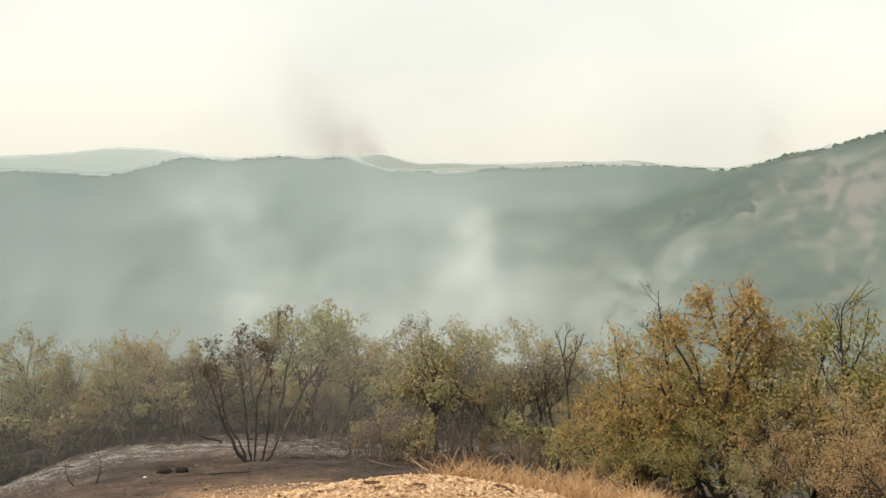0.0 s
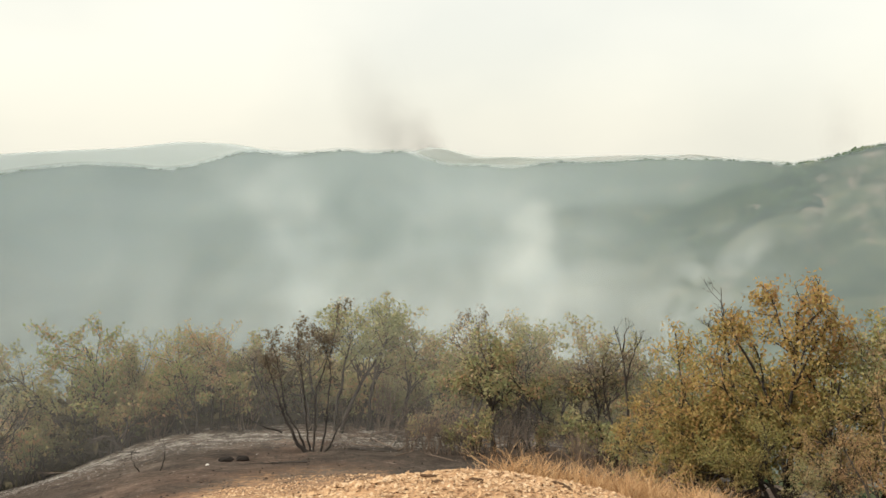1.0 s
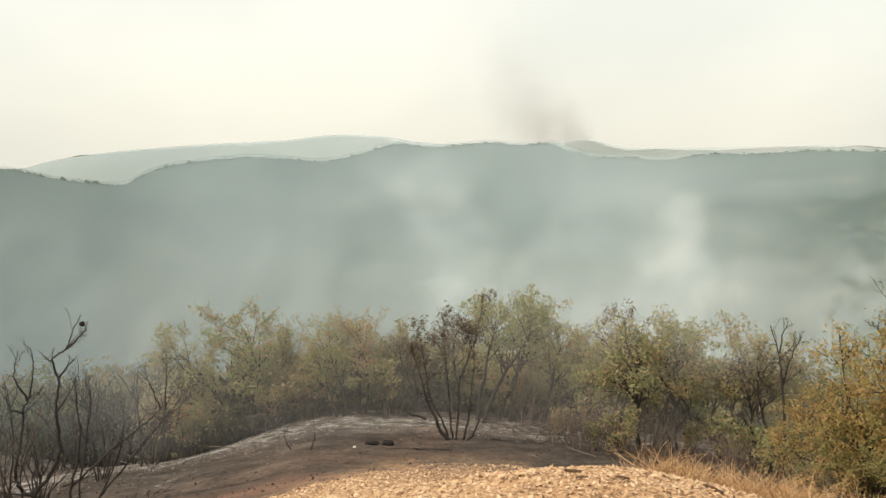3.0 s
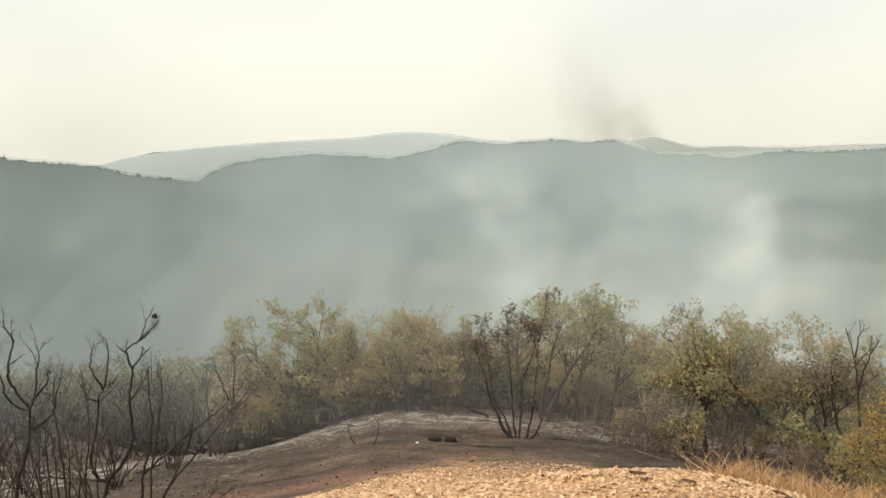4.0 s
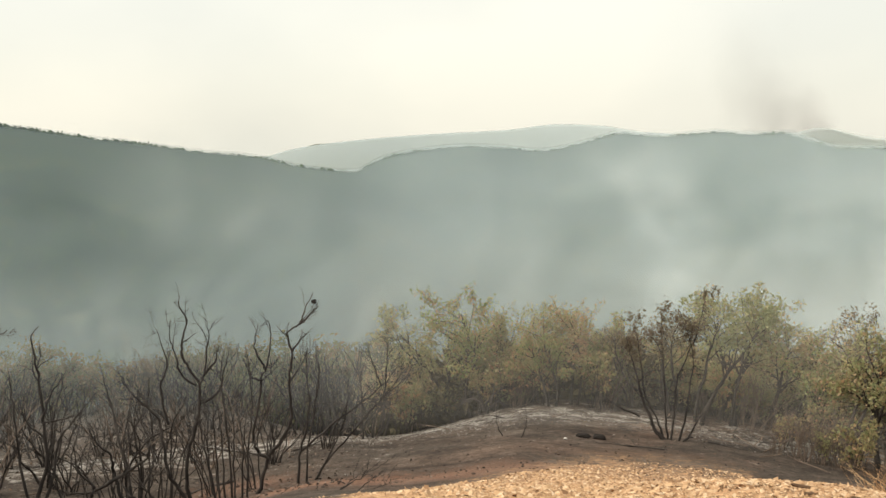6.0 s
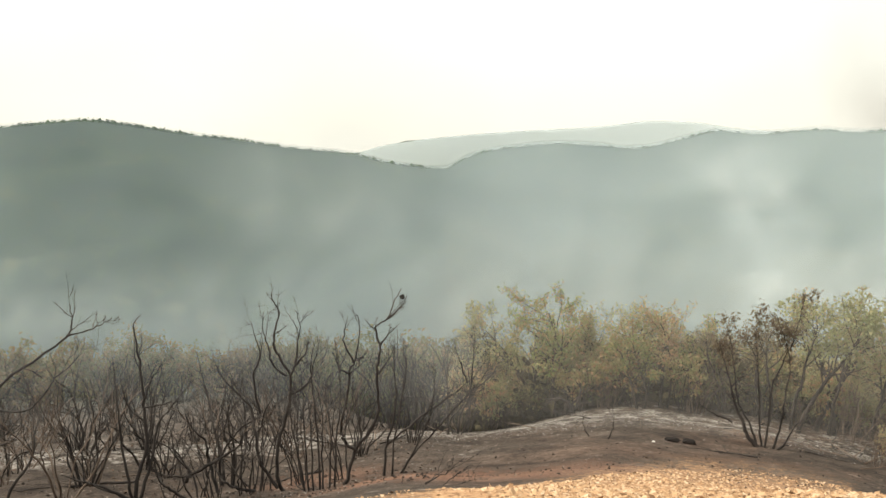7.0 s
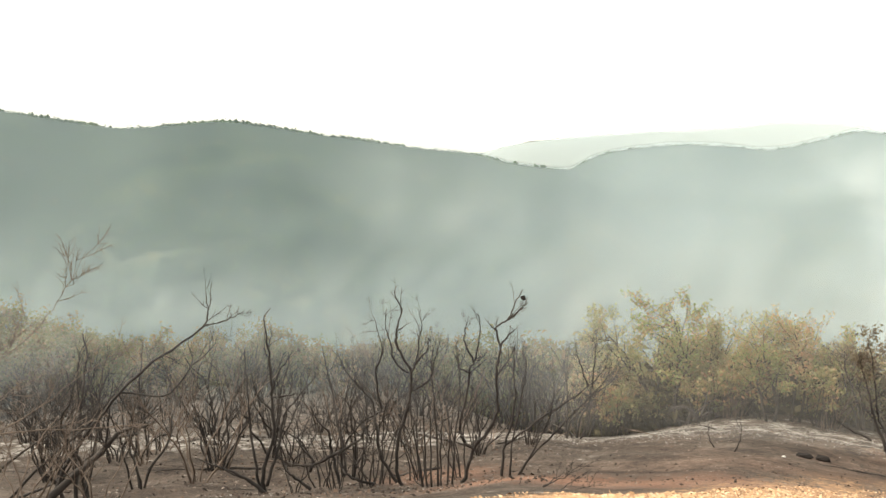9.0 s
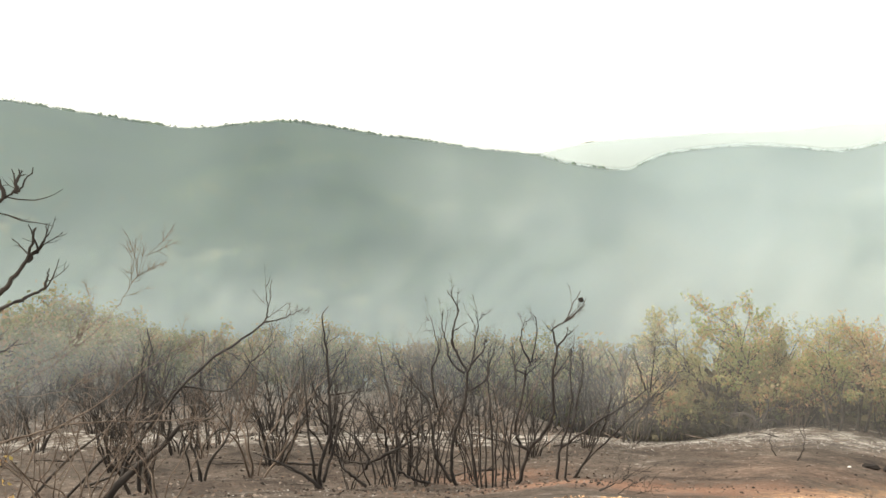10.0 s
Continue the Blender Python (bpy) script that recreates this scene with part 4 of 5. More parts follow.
rnd = random.Random(11)
BELT = "oaks beyond the burnt bench"
kinds = [
    oak(101, 2, 3.0, 0.13, (10, 4), LEAF_GREEN, BARK, "slender young oak with olive-green leaves", BELT, 64, 0.078, 0.070, 0.52, 0.88, 0.09, girth=0.018, fork=0.50),
    oak(102, 3, 3.0, 0.17, (9, 4), LEAF_MIXED, BARK, "young oak with green and scorched yellow leaves", BELT, 58, 0.078, 0.070, 0.49, 0.88, 0.09, girth=0.017, fork=0.46),
    oak(103, 1, 3.0, 0.08, (14, 5), LEAF_GREEN, BARK, "narrow young oak with dull green leaves", BELT, 56, 0.078, 0.070, 0.52, 0.9, 0.09, girth=0.020, fork=0.48),
    oak(104, 3, 3.0, 0.19, (8, 4), LEAF_BROWN, BARK, "young oak with heat-browned thin leaves", BELT, 44, 0.070, 0.065, 0.50, 0.8, 0.10, girth=0.017, fork=0.5),
    oak(105, 2, 3.0, 0.15, (11, 4), LEAF_YELLOW, BARK, "young oak with yellow-green leaves over a scorched foot", BELT, 62, 0.078, 0.070, 0.34, 0.9, 0.09, girth=0.018, fork=0.36),
    oak(106, 2, 3.0, 0.17, (11, 4), LEAF_MIXED, BARK, "young oak with patchy yellow-brown leaves", BELT, 56, 0.078, 0.070, 0.46, 0.85, 0.09, girth=0.018, fork=0.44),
]
# bearing, elevation of the top, distance, kind
front = ((25.9, -9.5, 23, 4), (28.0, -10.5, 24, 1), (22.3, -10.2, 23, 0), (24.2, -10.4, 24, 5), (19.2, -10.2, 22.5, 5), (20.7, -10.9, 22, 4), (17.2, -11.0, 23, 4), (15.4, -10.9, 23, 3),
         (12.9, -9.4, 21.5, 3), (11.2, -8.4, 21, 0), (9.0, -8.9, 21.5, 0), (10.1, -8.7, 21.8, 2), (7.2, -9.8, 22, 2), (5.2, -10.1, 22, 0),
         (3.4, -10.9, 23, 4), (2.1, -9.6, 21.5, 3), (0.9, -10.0, 22, 2), (-0.7, -10.4, 22.5, 0), (-3.2, -10.9, 22, 2), (-1.9, -11.2, 22, 1),
         (-5.1, -11.1, 22, 1), (-6.6, -11.5, 21, 0), (-7.5, -11.1, 21, 3), (-9.9, -12.4, 22, 1), (-11.8, -12.6, 21, 4), (30.4, -12.6, 25, 3))
used = set()
for bearing, top, r, k in front:
    r = max(17.9, r - 4.0 * (1 - min(max((bearing - 1) / 5, 0), 1)))  # the wood comes nearer beside the mound
    tall = aloft(bearing, top, r).z - spot(bearing, r).z
    fn = again if k in used else put
    used.add(k)
    fn(kinds[k], bearing, r, rnd.uniform(0, 6.28), tall / (2.74 if 14 < bearing < 29 or bearing < 0 else 2.9))
plan = []
for row, (r0, drop) in enumerate(((20.4, 4.0), (24.5, 0.9), (26.5, 1.2), (29, 1.6))):
    b = -13.0
    while b < (27 if row == 0 else 31):
        b += rnd.uniform(1.0, 1.8) if row else rnd.uniform(1.6, 3.0)
        r = r0 + rnd.uniform(-0.8, 1.2)
        if row == 0 and 9 < b < 28:
            continue
        top = -10.8 - drop + rnd.uniform(-0.9, 0.4) - (0.9 if b < -4 else 0) - (1.5 if b > 27 else 0)
        tall = max(1.0, aloft(b, top, r).z - spot(b, r).z)
        pick = kinds[rnd.choice((0, 1, 1, 2, 3, 4, 5, 5))] if row else None
        plan.append((pick, b, r, tall))

for pick, b, r, tall in plan:
    if pick:
        again(pick, b, r, rnd.uniform(0, 6.28), tall / 3.0)

# leafless brown undergrowth between the trunks
UNDER = "scorched undergrowth below the oaks"
under = oak(151, 9, 1.6, 0.34, (4, 3), None, TWIG, "bare brown undergrowth shrub with scorched twigs", UNDER, crook=0.14, girth=0.010)
under.name = "undergrowth_shrub"
sapling = oak(152, 5, 1.6, 0.3, (5, 3), LEAF_MIXED, BARK, "knee-high oak sprout with dry yellow leaves", UNDER, 26, 0.11, 0.07, 0.15, 0.7, girth=0.010)
sapling.name = "oak_sprout"
put(under, 8.0, 21.0, 0.0, 1.0)
put(sapling, 4.0, 20.5, 1.0, 0.8)
for k in range(110):
    b, r = rnd.uniform(-14, 31), rnd.uniform(21.8, 27.5)
    again(under if rnd.random() < 0.35 else sapling, b, r, rnd.uniform(0, 6.28), rnd.uniform(0.55, 1.15))
green = oak(153, 4, 2.4, 0.22, (6, 4), LEAF_GREEN, BARK, "low oak sprout with dull olive leaves", UNDER, 40, 0.10, 0.08, 0.10, 0.8, girth=0.011)
green.name = "oak_sprout"
put(green, 16.0, 25.0, 0.0, 1.0)
for k in range(90):
    b, r = rnd.uniform(-14, 31), rnd.uniform(23.0, 30)
    again(green if rnd.random() < 0.6 else sapling, b, r, rnd.uniform(0, 6.28), rnd.uniform(0.55, 0.85) * (1.0 if r < 27 else 1.3))

for k in range(78):
    b, r = -13.0 + 0.5 * k + rnd.uniform(-0.2, 0.2), rnd.uniform(23.2, 25.5)
    again(green if rnd.random() < 0.7 else sapling, b, r, rnd.uniform(0, 6.28), rnd.uniform(0.45, 0.7))

# low scorched growth at the foot of the wood beside the mound
rnd_low = random.Random(23)
for k in range(52):
    b = rnd_low.uniform(-13.5, 6.5)
    r = rnd_low.uniform(14.6, 19.5) + 0.22 * max(0, b + 2)
    again(rnd_low.choice((under, under, under, sapling, sapling)), b, r, rnd_low.uniform(0, 6.28), rnd_low.uniform(0.35, 0.75))

# the many-stemmed oak on the edge of the bench
drawn("oak_tree", "many-stemmed oak, stems charred black, with thin browned leaves", "tree", BELT, 160, BENCH, 17.0, 0.044, (0, 5, 3), CHAR, LEAF_BROWN,
      leaf_args=(105, 0.062, 0.065, 1.5, 0.88))

# the scorched oaks close by on the right
NEAR = "scorched oaks near the mound"
drawn("oak_tree", "broad oak with heat-scorched orange leaves", "tree", NEAR, 200, ORANGE, 11.5, 0.038, (0, 10, 5), BARK, LEAF_ORANGE, 0.9,
      leaf_args=(64, 0.062, 0.060, 0.1, 0.8, 0.75, 0.8))
drawn("bare_sapling", "bare dead sapling with thin dark twigs among the scorched oaks", "sapling", NEAR, 210, SNAGS[:2], 11.8, 0.020, (0, 7, 4), BARK, None, 0.2)
drawn("bare_sapling", "bare dead sapling with thin dark twigs among the scorched oaks", "sapling", NEAR, 212, SNAGS[2:], 11.8, 0.020, (0, 7, 4), BARK, None, 0.2)
drawn("bare_sapling", "slender dead oak with forked bare top among the leafy oaks", "sapling", NEAR, 211, DEADTOP, 16.6, 0.034, (0, 6, 4), BARK, None, 0.2)
big = [
    oak(201, 4, 3.2, 0.30, (8, 5), LEAF_ORANGE, BARK, "oak bush with heat-scorched orange leaves", NEAR, 62, 0.070, 0.065, 0.08, 0.9, 0.12, 0.75, 0.8),
    oak(202, 3, 3.2, 0.20, (9, 5), LEAF_OLIVE, BARK, "oak bush with yellow-green leaves", NEAR, 66, 0.070, 0.065, 0.08, 0.9, 0.12, 0.75, 0.8),
    oak(203, 4, 3.2, 0.34, (7, 5), LEAF_TAN, BARK, "low oak bush with dry tan leaves", NEAR, 54, 0.065, 0.065, 0.04, 0.9, 0.14, 0.75, 0.8),
    oak(204, 3, 3.2, 0.24, (9, 5), LEAF_GREEN, BARK, "oak bush with olive leaves behind the scorched oak", NEAR, 62, 0.070, 0.065, 0.08, 0.9, 0.12, 0.8, 0.6),
]
used = set()
for bearing, top, r, k in ((-15.4, -10.2, 12.5, 0), (-23.4, -7.6, 12.2, 1), (-25.8, -9.0, 12.4, 3), (-21.6, -10.6, 11.6, 1), (-18.0, -10.0, 13.0, 3),
                           (-28.5, -9.8, 11.8, 1), (-13.4, -15.5, 11.8, 1), (-16.6, -15.0, 10.8, 1), (-24.9, -13.0, 9.8, 2),
                           (-27.6, -13.0, 9.4, 2), (-21.6, -16.0, 9.8, 2), (-31, -11, 11, 0), (-34, -9, 12, 1), (-12.2, -17.5, 11.6, 2), (-19.5, -17.0, 9.6, 3), (-11.4, -15.6, 11.8, 1), (-13.2, -14.4, 11.4, 1),
                           (-10.2, -17.8, 12.0, 3), (-26.2, -14.2, 8.6, 2), (-28.2, -15.4, 8.2, 2), (-23.6, -15.8, 8.8, 2), (-15.2, -17.6, 10.4, 1), (-14.4, -12.4, 11.8, 0), (-17.4, -12.8, 11.4, 0), (-19.9, -11.6, 12.0, 0), (-12.2, -13.6, 11.9, 0), (-20.6, -13.4, 10.8, 1), (-16.0, -11.4, 12.6, 1)):
    tall = aloft(bearing, top, r).z - spot(bearing, r).z
    fn = again if k in used else put
    used.add(k)
    fn(big[k], bearing, r, rnd.uniform(0, 6.28), tall / 3.15)

# burnt coppice on the left slope
BURNT = "burnt shrubs on the slope"
SHRUB = "burnt_shrub"
drawn(SHRUB, "fire-blackened oak shrub with tall crooked stems", "shrub", BURNT, 310, TALL, 13.2, 0.034, (0, 6, 4), CHAR)
drawn(SHRUB, "charred clump of straight bare stems", "shrub", BURNT, 311, STRAIGHT, 12.6, 0.022, (0, 6, 4), CHAR)
drawn("branch_tangle", "tangle of crooked charred branches bent to the ground", "branches", BURNT, 319, TANGLE, 12.4, 0.034, (0, 3, 2), CHAR, depth_jitter=0.6)
drawn(SHRUB, "low burnt shrub of fine bare twigs on red soil", "shrub", BURNT, 320, LOWTWIGS, 9.5, 0.009, (0, 5, 3), CHAR, depth_jitter=0.4)
nut_shrub = drawn(SHRUB, "charred shrub with one long stem carrying a burnt gall", "shrub", BURNT, 312, NUT, 12.8, 0.032, (0, 4, 3), CHAR)
drawn(SHRUB, "charred shrub leaning low over the bare soil", "shrub", BURNT, 313, SLANT, 13.4, 0.024, (0, 8, 5), CHAR)
drawn(SHRUB, "blackened shrub of two forked stems", "shrub", BURNT, 314, PAIR, 12.6, 0.032, (0, 3, 3), CHAR)
drawn(SHRUB, "burnt shrub leaning far over with long thin branches", "shrub", BURNT, 315, LEAN[1:], 10.5, 0.024, (0, 5, 3), CHAR)
drawn("fallen_limb", "thick charred limb sunk to the ground", "limb", BURNT, 321, LEAN[:1], 10.3, 0.055, (0, 3, 3), CHAR)
drawn("dead_bush", "tangle of dry pale brown branches", "bush", BURNT, 316, DEAD, 9.0, 0.012, (0, 11, 6), TWIG, foot=76)
drawn("leafy_sprig", "low sprig with yellow and red-brown leaves among burnt twigs", "sprig", BURNT, 318, SPRIG, 7.0, 0.008, (0, 2, 2), TWIG, LEAF_ORANGE, leaf_args=(36, 0.045, 0.04, 0.0, 0.9))
drawn("bare_tree", "bare dark tree reaching over the burnt slope", "tree", BURNT, 317, BARE, 7.0, 0.034, (0, 3, 2), CHAR, foot=78)
burnt = [
    oak(301, 8, 3.0, 0.26, (4, 3), None, CHAR, "fire-blackened leafless shrub of many thin stems", BURNT, crook=0.15, girth=0.009),
    oak(302, 5, 3.0, 0.24, (5, 4), None, CHAR, "charred bare oak shrub with crooked stems", BURNT, crook=0.18, girth=0.011),
    oak(303, 10, 3.0, 0.20, (3, 3), None, CHAR, "charred clump of thin upright stems", BURNT, crook=0.11, girth=0.008),
    oak(304, 4, 3.0, 0.42, (5, 4), None, CHAR, "blackened shrub with spreading stems", BURNT, crook=0.18, girth=0.010),
    oak(306, 7, 3.0, 0.16, (4, 3), None, CHAR, "charred clump of very thin upright stems", BURNT, crook=0.12, girth=0.006),
    oak(305, 6, 3.0, 0.30, (5, 4), None, TWIG, "scorched brown shrub without leaves", BURNT, crook=0.16, girth=0.008),
]
used = set()
for bearing, top, r, k in ((48.4, -12.6, 15.0, 0), (50.3, -15.5, 13.5, 3), (39.6, -14.2, 16.5, 2), (46.2, -13.2, 13.8, 4), (40.6, -13.4, 13.9, 4), (43.6, -13.8, 14.3, 4), (49.2, -15.0, 12.9, 4), (33.2, -12.6, 19.5, 1), (36.0, -14.2, 17.5, 2),
                           (58.5, -12.4, 14.5, 5), (62.0, -12.0, 14, 3), (65.5, -11.0, 13, 1), (47.2, -16.8, 13, 1), (52.0, -17.8, 12.6, 3)):
    tall = aloft(bearing, top, r).z - spot(bearing, r).z
    fn = again if k in used else put
    used.add(k)
    fn(burnt[k], bearing, r, rnd.uniform(0, 6.28), tall / 2.9)
for r0, r1, count, top in ((15, 20, 30, -13.6), (20, 27, 46, -13.0), (27, 42, 70, -12.4)):
    for _ in range(count):
        b, r = rnd.uniform(31.5 if r0 > 15 else 40, 88), rnd.uniform(r0, r1)
        e = top + rnd.uniform(-2.0, 0.9) + 0.06 * max(0, b - 60)
        tall = max(0.8, aloft(b, e, r).z - spot(b, r).z)
        again(burnt[rnd.choice((0, 0, 1, 2, 2, 3, 4, 4, 5))], b, r, rnd.uniform(0, 6.28), tall / 2.9)

# dry low tangle at the near edge of the slope
for b, e, r, k in ((64.5, -15.6, 9.6, 5), (68.8, -14.4, 9.8, 5), (71.0, -14.6, 8.8, 5), (75.0, -13.2, 9.0, 5)):
    again(burnt[k], b, r, rnd.uniform(0, 6.28), (aloft(b, e, r).z - spot(b, r).z) / 2.9)

# leafy bushes that the fire left, farther down the slope
LOW = "leafy bushes on the slope"
soft = [
    oak(401, 5, 3.0, 0.40, (8, 5), LEAF_SLOPE, BARK, "rounded oak bush with yellow-green leaves", LOW, 34, 0.13, 0.12, 0.08, 0.9),
    oak(402, 5, 3.0, 0.42, (8, 5), LEAF_SLOPE, BARK, "rounded oak bush with dry tan leaves", LOW, 30, 0.16, 0.12, 0.08, 0.9),
]
used = set()
spots = [(55.8, -11.4, 40, 0), (51.0, -12.0, 40, 1), (53.5, -12.6, 44, 0), (58.8, -11.8, 46, 0), (46.5, -12.4, 48, 0), (42.0, -13.2, 50, 0), (38.5, -13.2, 48, 0), (35.0, -13.6, 46, 1)]
for _ in range(34):
    b = rnd.uniform(58, 88)
    spots.append((b, -11.6 + rnd.uniform(-1.6, 0.6) + 0.20 * max(0, b - 62), rnd.uniform(29, 42), rnd.choice((0, 0, 1))))
for _ in range(46):
    b = rnd.uniform(31, 86)
    spots.append((b, -12.6 + rnd.uniform(-1.2, 0.5) + 0.11 * max(0, b - 58), rnd.uniform(40, 56), rnd.randrange(2)))
for bearing, top, r, k in spots:
    tall = max(1.5, aloft(bearing, top, r).z - spot(bearing, r).z)
    fn = again if k in used else put
    used.add(k)
    fn(soft[k], bearing, r, rnd.uniform(0, 6.28), min(tall / 2.8, 2.2))

# a lone tree on the skyline of the middle ridge
again(soft[0], -9.5, 1540, 1.0, 2.2)


# ---- small things on the ground ----
def chip_field(name, label, count, place, size, material, seed, thick=0.3, category="litter"):
    """Loose bits on the ground: bent four-sided chips, each lying its own way."""
    rng = np.random.default_rng(seed)
    x, y = place(rng, count)
    n = len(x)
    c = np.stack([x, y, height(x, y)], -1)
    turn = rng.uniform(0, 2 * np.pi, n)
    tip = rng.normal(0, 0.35, n)
    u = np.stack([np.cos(turn), np.sin(turn), tip], -1)
    v = np.stack([-np.sin(turn), np.cos(turn), rng.normal(0, 0.35, n)], -1)
    s = rng.uniform(*size, n)[:, None]
    w = s * rng.uniform(0.25, 0.75, n)[:, None]
    up = np.array([0, 0, 1.0]) * s * thick
    c = c + up * 0.4
    p = np.stack([c - u * s, c - v * w + up * rng.uniform(0, 1, (n, 1)), c + u * s, c + v * w, c + up * rng.uniform(0.5, 1.3, (n, 1))], 1).reshape(-1, 3)
    k = np.arange(n)[:, None] * 5
    f = np.concatenate([k + q for q in ([0, 1, 4], [1, 2, 4], [2, 3, 4], [3, 0, 4])], 0)
    return tagged(new(name, mesh_of(name, p, f, material)), label, category, kind="stuff")


def island_material(name, stops, rough=0.9):
    n = Nodes(name)
    island = n.add("NewGeometry").outputs["Random Per Island"]
    fine = n.noise(n.coords(), 55.0, 3.0)
    col = n.mix(0.45, n.ramp(island, stops), n.mix(fine, (0.4, 0.4, 0.4), (1.15, 1.15, 1.15)), "MULTIPLY")
    return n.done(n.surface(col, rough, specular=0.15))


CHIPS = island_material("pale_chips", [(0.0, (0.18, 0.10, 0.055)), (0.25, (0.42, 0.26, 0.145)), (0.7, (0.57, 0.38, 0.22)), (1.0, (0.68, 0.52, 0.36))])
CLODS = island_material("burnt_clods", [(0.0, (0.02, 0.017, 0.015)), (0.6, (0.08, 0.06, 0.05)), (0.85, (0.14, 0.095, 0.07)), (1.0, (0.24, 0.20, 0.17))])
ASHES = island_material("ash_flakes", [(0.0, (0.08, 0.07, 0.062)), (0.5, (0.17, 0.155, 0.14)), (1.0, (0.36, 0.34, 0.315))])
STRAW = island_material("dry_straw", [(0.0, (0.26, 0.15, 0.07)), (0.5, (0.46, 0.28, 0.14)), (1.0, (0.60, 0.42, 0.24))])


def on_mound(rng, n):
    return rng.normal(MOUND[0], 1.2, n), np.abs(rng.normal(0, 0.8, n)) * rng.choice([-1, 0.9], n) + MOUND[1]


def on_tongue(rng, n):
    a = np.radians(rng.uniform(6, 31, n))
    r = rng.uniform(4.5, 13.5, n) - 8.0 * np.clip((a - 0.26) / 0.34, 0, 1)
    return -np.sin(a) * r, np.cos(a) * r


def on_bench(rng, n):
    a, r = np.radians(rng.uniform(2, 60, n)), rng.uniform(11, 21, n)
    return -np.sin(a) * r, np.cos(a) * r


def on_rim(rng, n):
    a, r = np.radians(rng.uniform(2, 40, n)), rng.normal(19.2, 0.8, n)
    return -np.sin(a) * r, np.cos(a) * r


def on_slope(rng, n):
    a, r = np.radians(rng.uniform(34, 80, n)), rng.uniform(10, 32, n)
    return -np.sin(a) * r, np.cos(a) * r


chip_field("wood_chips", "pale straw-coloured chips and dry leaves heaped on the mound", 22000, on_mound, (0.006, 0.020), CHIPS, 81)
chip_field("wood_chips", "dry tan leaves scattered over the soil beyond the mound", 12000, on_tongue, (0.010, 0.032), CHIPS, 82)
chip_field("soil_clods", "dark burnt clods on the bare soil", 2600, on_bench, (0.008, 0.032), CLODS, 83, 0.6)
chip_field("ash_flakes", "white and grey ash along the edge of the bench", 4500, on_rim, (0.008, 0.030), ASHES, 84, 0.4)
chip_field("ash_flakes", "grey ash and charred bits on the burnt slope", 2600, on_slope, (0.008, 0.026), ASHES, 85, 0.4)
chip_field("soil_clods", "charred litter under the burnt shrubs", 4200, on_slope, (0.015, 0.05), CLODS, 86, 0.5)


def dry_grass():
    """Tufts of dead grass to the side of the mound."""
    rng = np.random.default_rng(91)
    verts, faces = [], []
    for _ in range(420):
        b, r = rng.uniform(-15, 0.8), rng.uniform(5.4, 9.5)
        p = np.array(spot(b, r))
        tall = rng.uniform(0.12, 0.36)
        for _ in range(rng.integers(14, 28)):
            q = p + np.append(rng.normal(0, 0.06, 2), -0.01)
            q[2] = float(height(q[0], q[1])) - 0.01
            lean = np.append(rng.normal(0, 0.35, 2), 1.0)
            bend = np.append(rng.normal(0, 0.35, 2), -0.25)
            side = np.cross(lean, rng.normal(0, 1, 3))
            side *= rng.uniform(0.0012, 0.0026) / np.linalg.norm(side)
            h = tall * rng.uniform(0.6, 1.2)
            k = len(verts)
            for t, w in ((0, 1.0), (0.4, 0.9), (0.75, 0.6), (1.0, 0.12)):
                c = q + lean * h * t + bend * h * t * t
                verts += [c - side * w, c + side * w]
            faces += [[k + 2 * i, k + 2 * i + 1, k + 2 * i + 3, k + 2 * i + 2] for i in range(3)]
    return tagged(new("dry_grass", mesh_of("dry_grass", np.array(verts), faces, STRAW)), "dry straw-coloured grass tufts beside the mound", "grass", kind="stuff")


dry_grass()


def lump(name, label, category, bearing, r, size, material, seed, group="", sink=0.3, turn=0.0):
    """A stone, clod or short piece of charred log: a dented, bevelled body."""
    rng = np.random.default_rng(seed)
    bm = bmesh.new()
    bmesh.ops.create_icosphere(bm, subdivisions=2, radius=1.0)
    for v in bm.verts:
        v.co *= 1 + rng.uniform(-0.28, 0.18)
        v.co = Vector((math.copysign(abs(v.co.x) ** 0.7, v.co.x), math.copysign(abs(v.co.y) ** 0.8, v.co.y), v.co.z))
        v.co = Vector((v.co.x * size[0], v.co.y * size[1], v.co.z * size[2]))
    me = bpy.data.meshes.new(name)
    bm.to_mesh(me)
    bm.free()
    me.materials.append(material)
    ob = tagged(new(name, me), label, category, group)
    p = spot(bearing, r)
    ob.matrix_basis = Matrix.LocRotScale((p.x, p.y, p.z + size[2] * (1 - sink)), Euler((0, 0, radians(bearing + turn))), (1, 1, 1))
    return ob


PALE_STONE = bark_material("pale_stone", (0.55, 0.53, 0.50), (0.75, 0.73, 0.70))
SOOT = bark_material("soot_wood", (0.012, 0.010, 0.009), (0.035, 0.028, 0.025))
lump("stone", "small white stone on the burnt soil", "stone", 19.77, 15.6, (0.030, 0.026, 0.022), PALE_STONE, 1)
LOGS = "charred wood on the bench"
lump("charred_log", "short blackened piece of log", "log", 18.6, 16.1, (0.15, 0.07, 0.05), SOOT, 2, LOGS, turn=5)
lump("charred_log", "short blackened piece of log", "log", 17.5, 16.2, (0.13, 0.07, 0.06), SOOT, 3, LOGS, turn=-8)
lump("charred_log", "long blackened log lying behind the mound", "log", 7.3, 9.6, (0.30, 0.06, 0.045), SOOT, 4, LOGS, turn=-6)
BITS = "bark pieces on the mound"
BARKBIT = bark_material("brown_bark_piece", (0.06, 0.035, 0.02), (0.17, 0.10, 0.055))
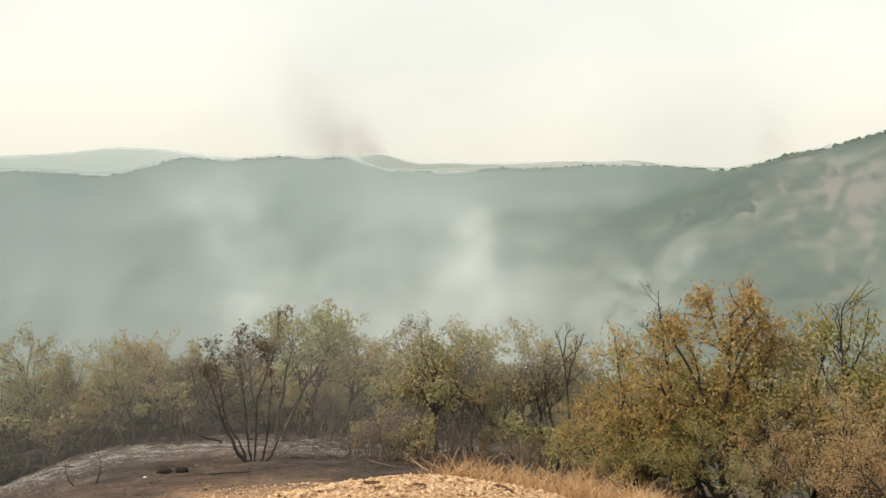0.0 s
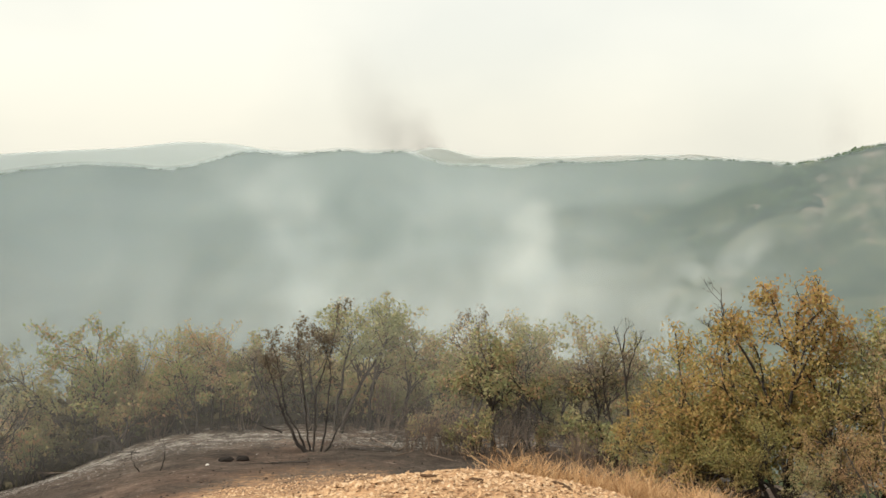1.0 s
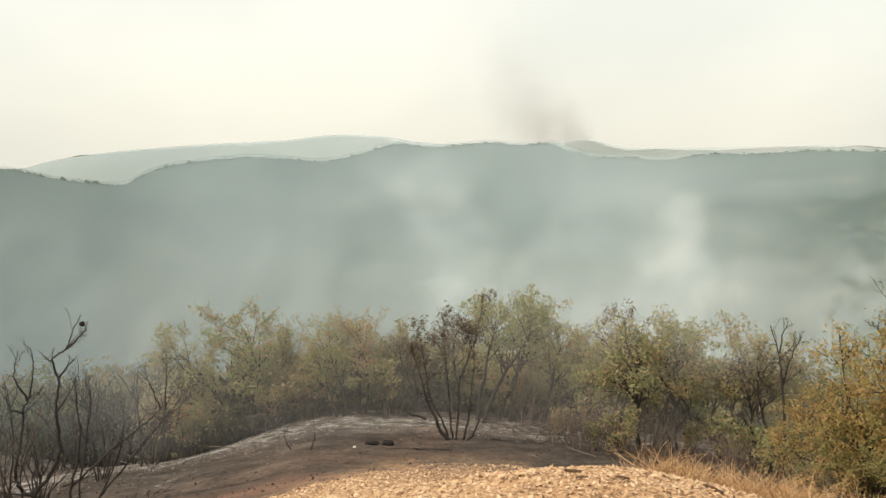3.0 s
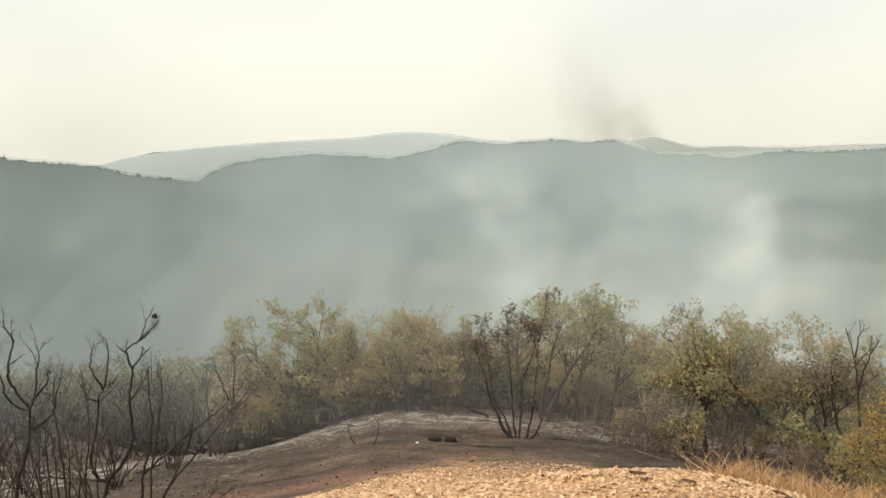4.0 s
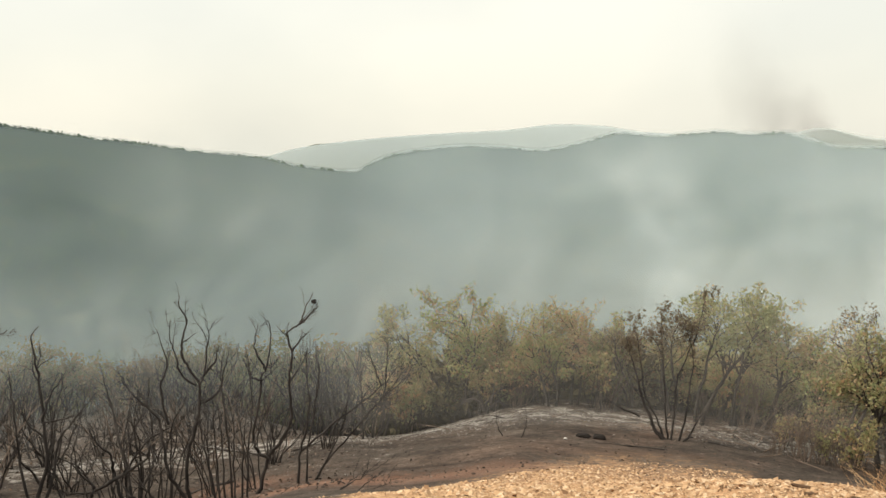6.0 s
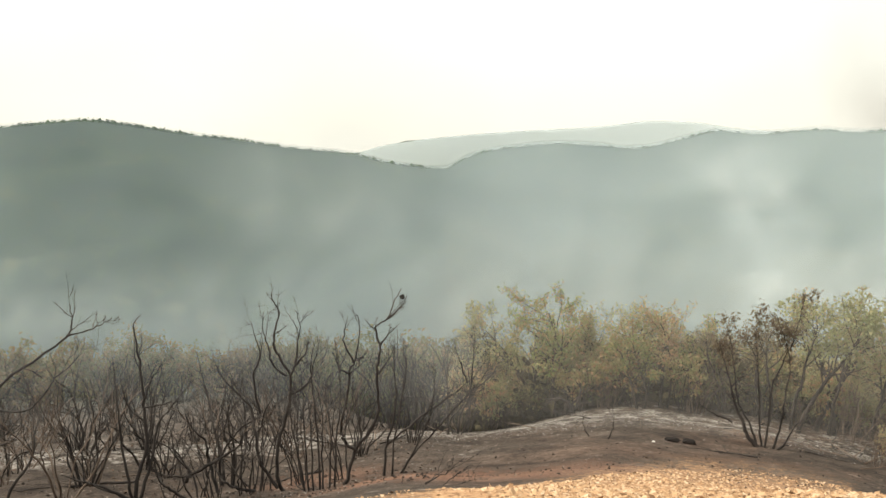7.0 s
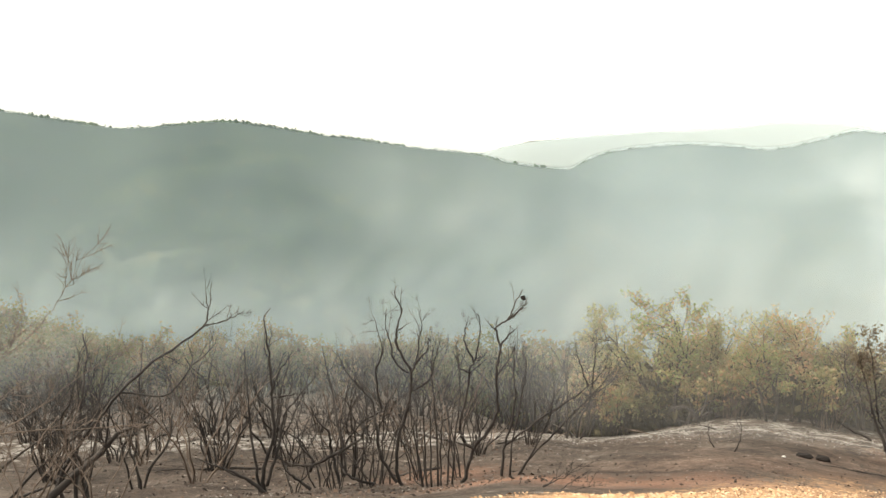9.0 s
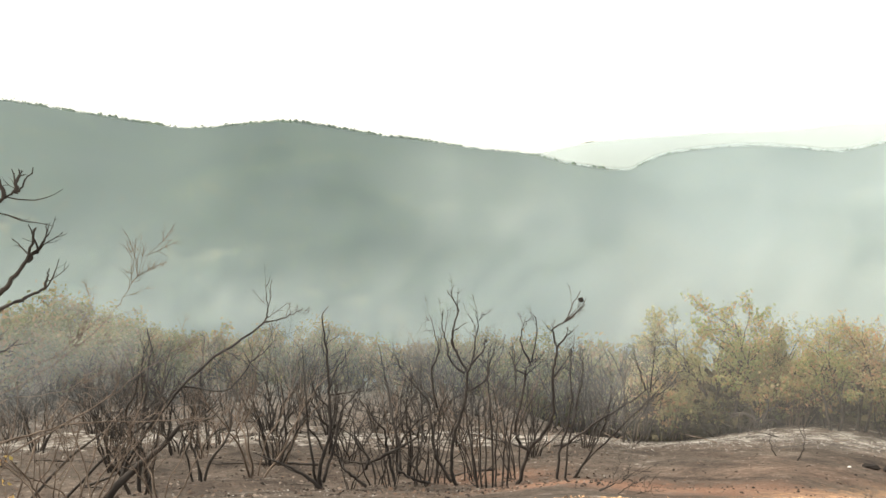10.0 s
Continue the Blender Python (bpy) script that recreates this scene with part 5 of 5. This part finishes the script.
for k, (b, r, sx, sy) in enumerate(((5.1, 4.75, 0.085, 0.022), (4.5, 4.35, 0.055, 0.030), (1.8, 4.32, 0.060, 0.018), (-3.8, 4.6, 0.075, 0.020), (-4.3, 4.5, 0.045, 0.025))):
    lump("bark_piece", "dark brown piece of bark on the chips", "bark", b, r, (sx * 0.6, sy * 0.6, 0.010), BARKBIT, 20 + k, BITS, 0.2, (-8, 10, -15, -35, -30)[k])

# two burnt saplings left standing on the bench, and the root tangle behind them
STAKE = (((22.75, -18.6), (22.45, -17.9), (22.40, -17.2), (22.55, -16.2)), ((22.45, -17.2), (22.8, -16.6)))
STAKE_LOW = (((24.0, -18.5), (24.35, -17.9), (24.45, -17.0)), ((24.4, -17.4), (24.1, -16.9)))
ROOTS = (((25.2, -17.0), (25.4, -16.5), (26.2, -16.2), (26.9, -16.5)), ((25.2, -16.6), (24.7, -16.0), (24.0, -15.5)), ((25.0, -16.8), (24.3, -16.4), (23.6, -16.6)),
         ((25.3, -16.7), (25.6, -15.9), (26.1, -15.5)), ((24.9, -16.6), (24.6, -15.6), (25.0, -15.0)))
drawn("burnt_sapling", "thin burnt sapling standing alone on bare soil", "sapling", "", 331, STAKE, 15.0, 0.014, (0, 1, 1), CHAR, depth_jitter=0.05)
drawn("burnt_sapling", "short burnt sapling bent over bare soil", "sapling", "", 332, STAKE_LOW, 15.2, 0.013, (0, 1, 1), CHAR, depth_jitter=0.05)
drawn("root_tangle", "uprooted charred tangle of roots at the rim", "roots", "", 333, ROOTS, 20.0, 0.06, (0, 4, 3), CHAR, depth_jitter=0.2)

# fallen sticks and branches
FALLEN = "fallen branches on the burnt ground"


def fallen(seed, length, radius, bark, label):
    w = Wood(seed)
    w.limb((0, 0, radius), (1, 0, 0.02), length, radius, 0, (4, 3), 0.13, -0.004)
    for limbs in w.stems:
        for pts, _, _ in limbs:
            pts[:, 2] = np.abs(pts[:, 2]) * 0.12 + radius * 0.6
    root = tagged(new("fallen_branch"), label, "branch", FALLEN)
    for limbs in w.stems:
        v, f = w.tube(limbs)
        part("stem", v, f, bark, root, "", True)
    return root


lying = [fallen(501, 1.1, 0.015, DRYWOOD, "pale brown fallen branch on ashes"), fallen(502, 1.1, 0.018, CHAR, "charred fallen branch on burnt soil"),
         fallen(503, 1.9, 0.026, CHAR, "long charred fallen branch"), fallen(504, 1.3, 0.016, TWIG, "scorched brown fallen twig on soil")]
for k in range(96):
    zone = rnd.random()
    if zone < 0.55:
        b, r = rnd.uniform(38, 84), rnd.uniform(12.5, 26)
    elif zone < 0.85:
        b, r = rnd.uniform(2, 16), rnd.uniform(15.5, 21)
    else:
        b, r = rnd.uniform(16, 38), rnd.uniform(18.6, 21)
    (put if k < 4 else again)(lying[k % 4], b, r, rnd.uniform(0, 6.28), rnd.uniform(0.6, 1.25))

# the burnt gall at the tip of the long stem
gall = aloft(36.62, -9.70, 12.8)
rng_gall = np.random.default_rng(7)
bm = bmesh.new()
bmesh.ops.create_icosphere(bm, subdivisions=2, radius=0.038)
for v in bm.verts:
    v.co *= 1 + rng_gall.uniform(-0.2, 0.2)
me = bpy.data.meshes.new("gall")
bm.to_mesh(me)
bm.free()
me.materials.append(SOOT)
gall_ob = new("gall", me)
gall_ob.parent = nut_shrub
gall_ob.location = gall - nut_shrub.location
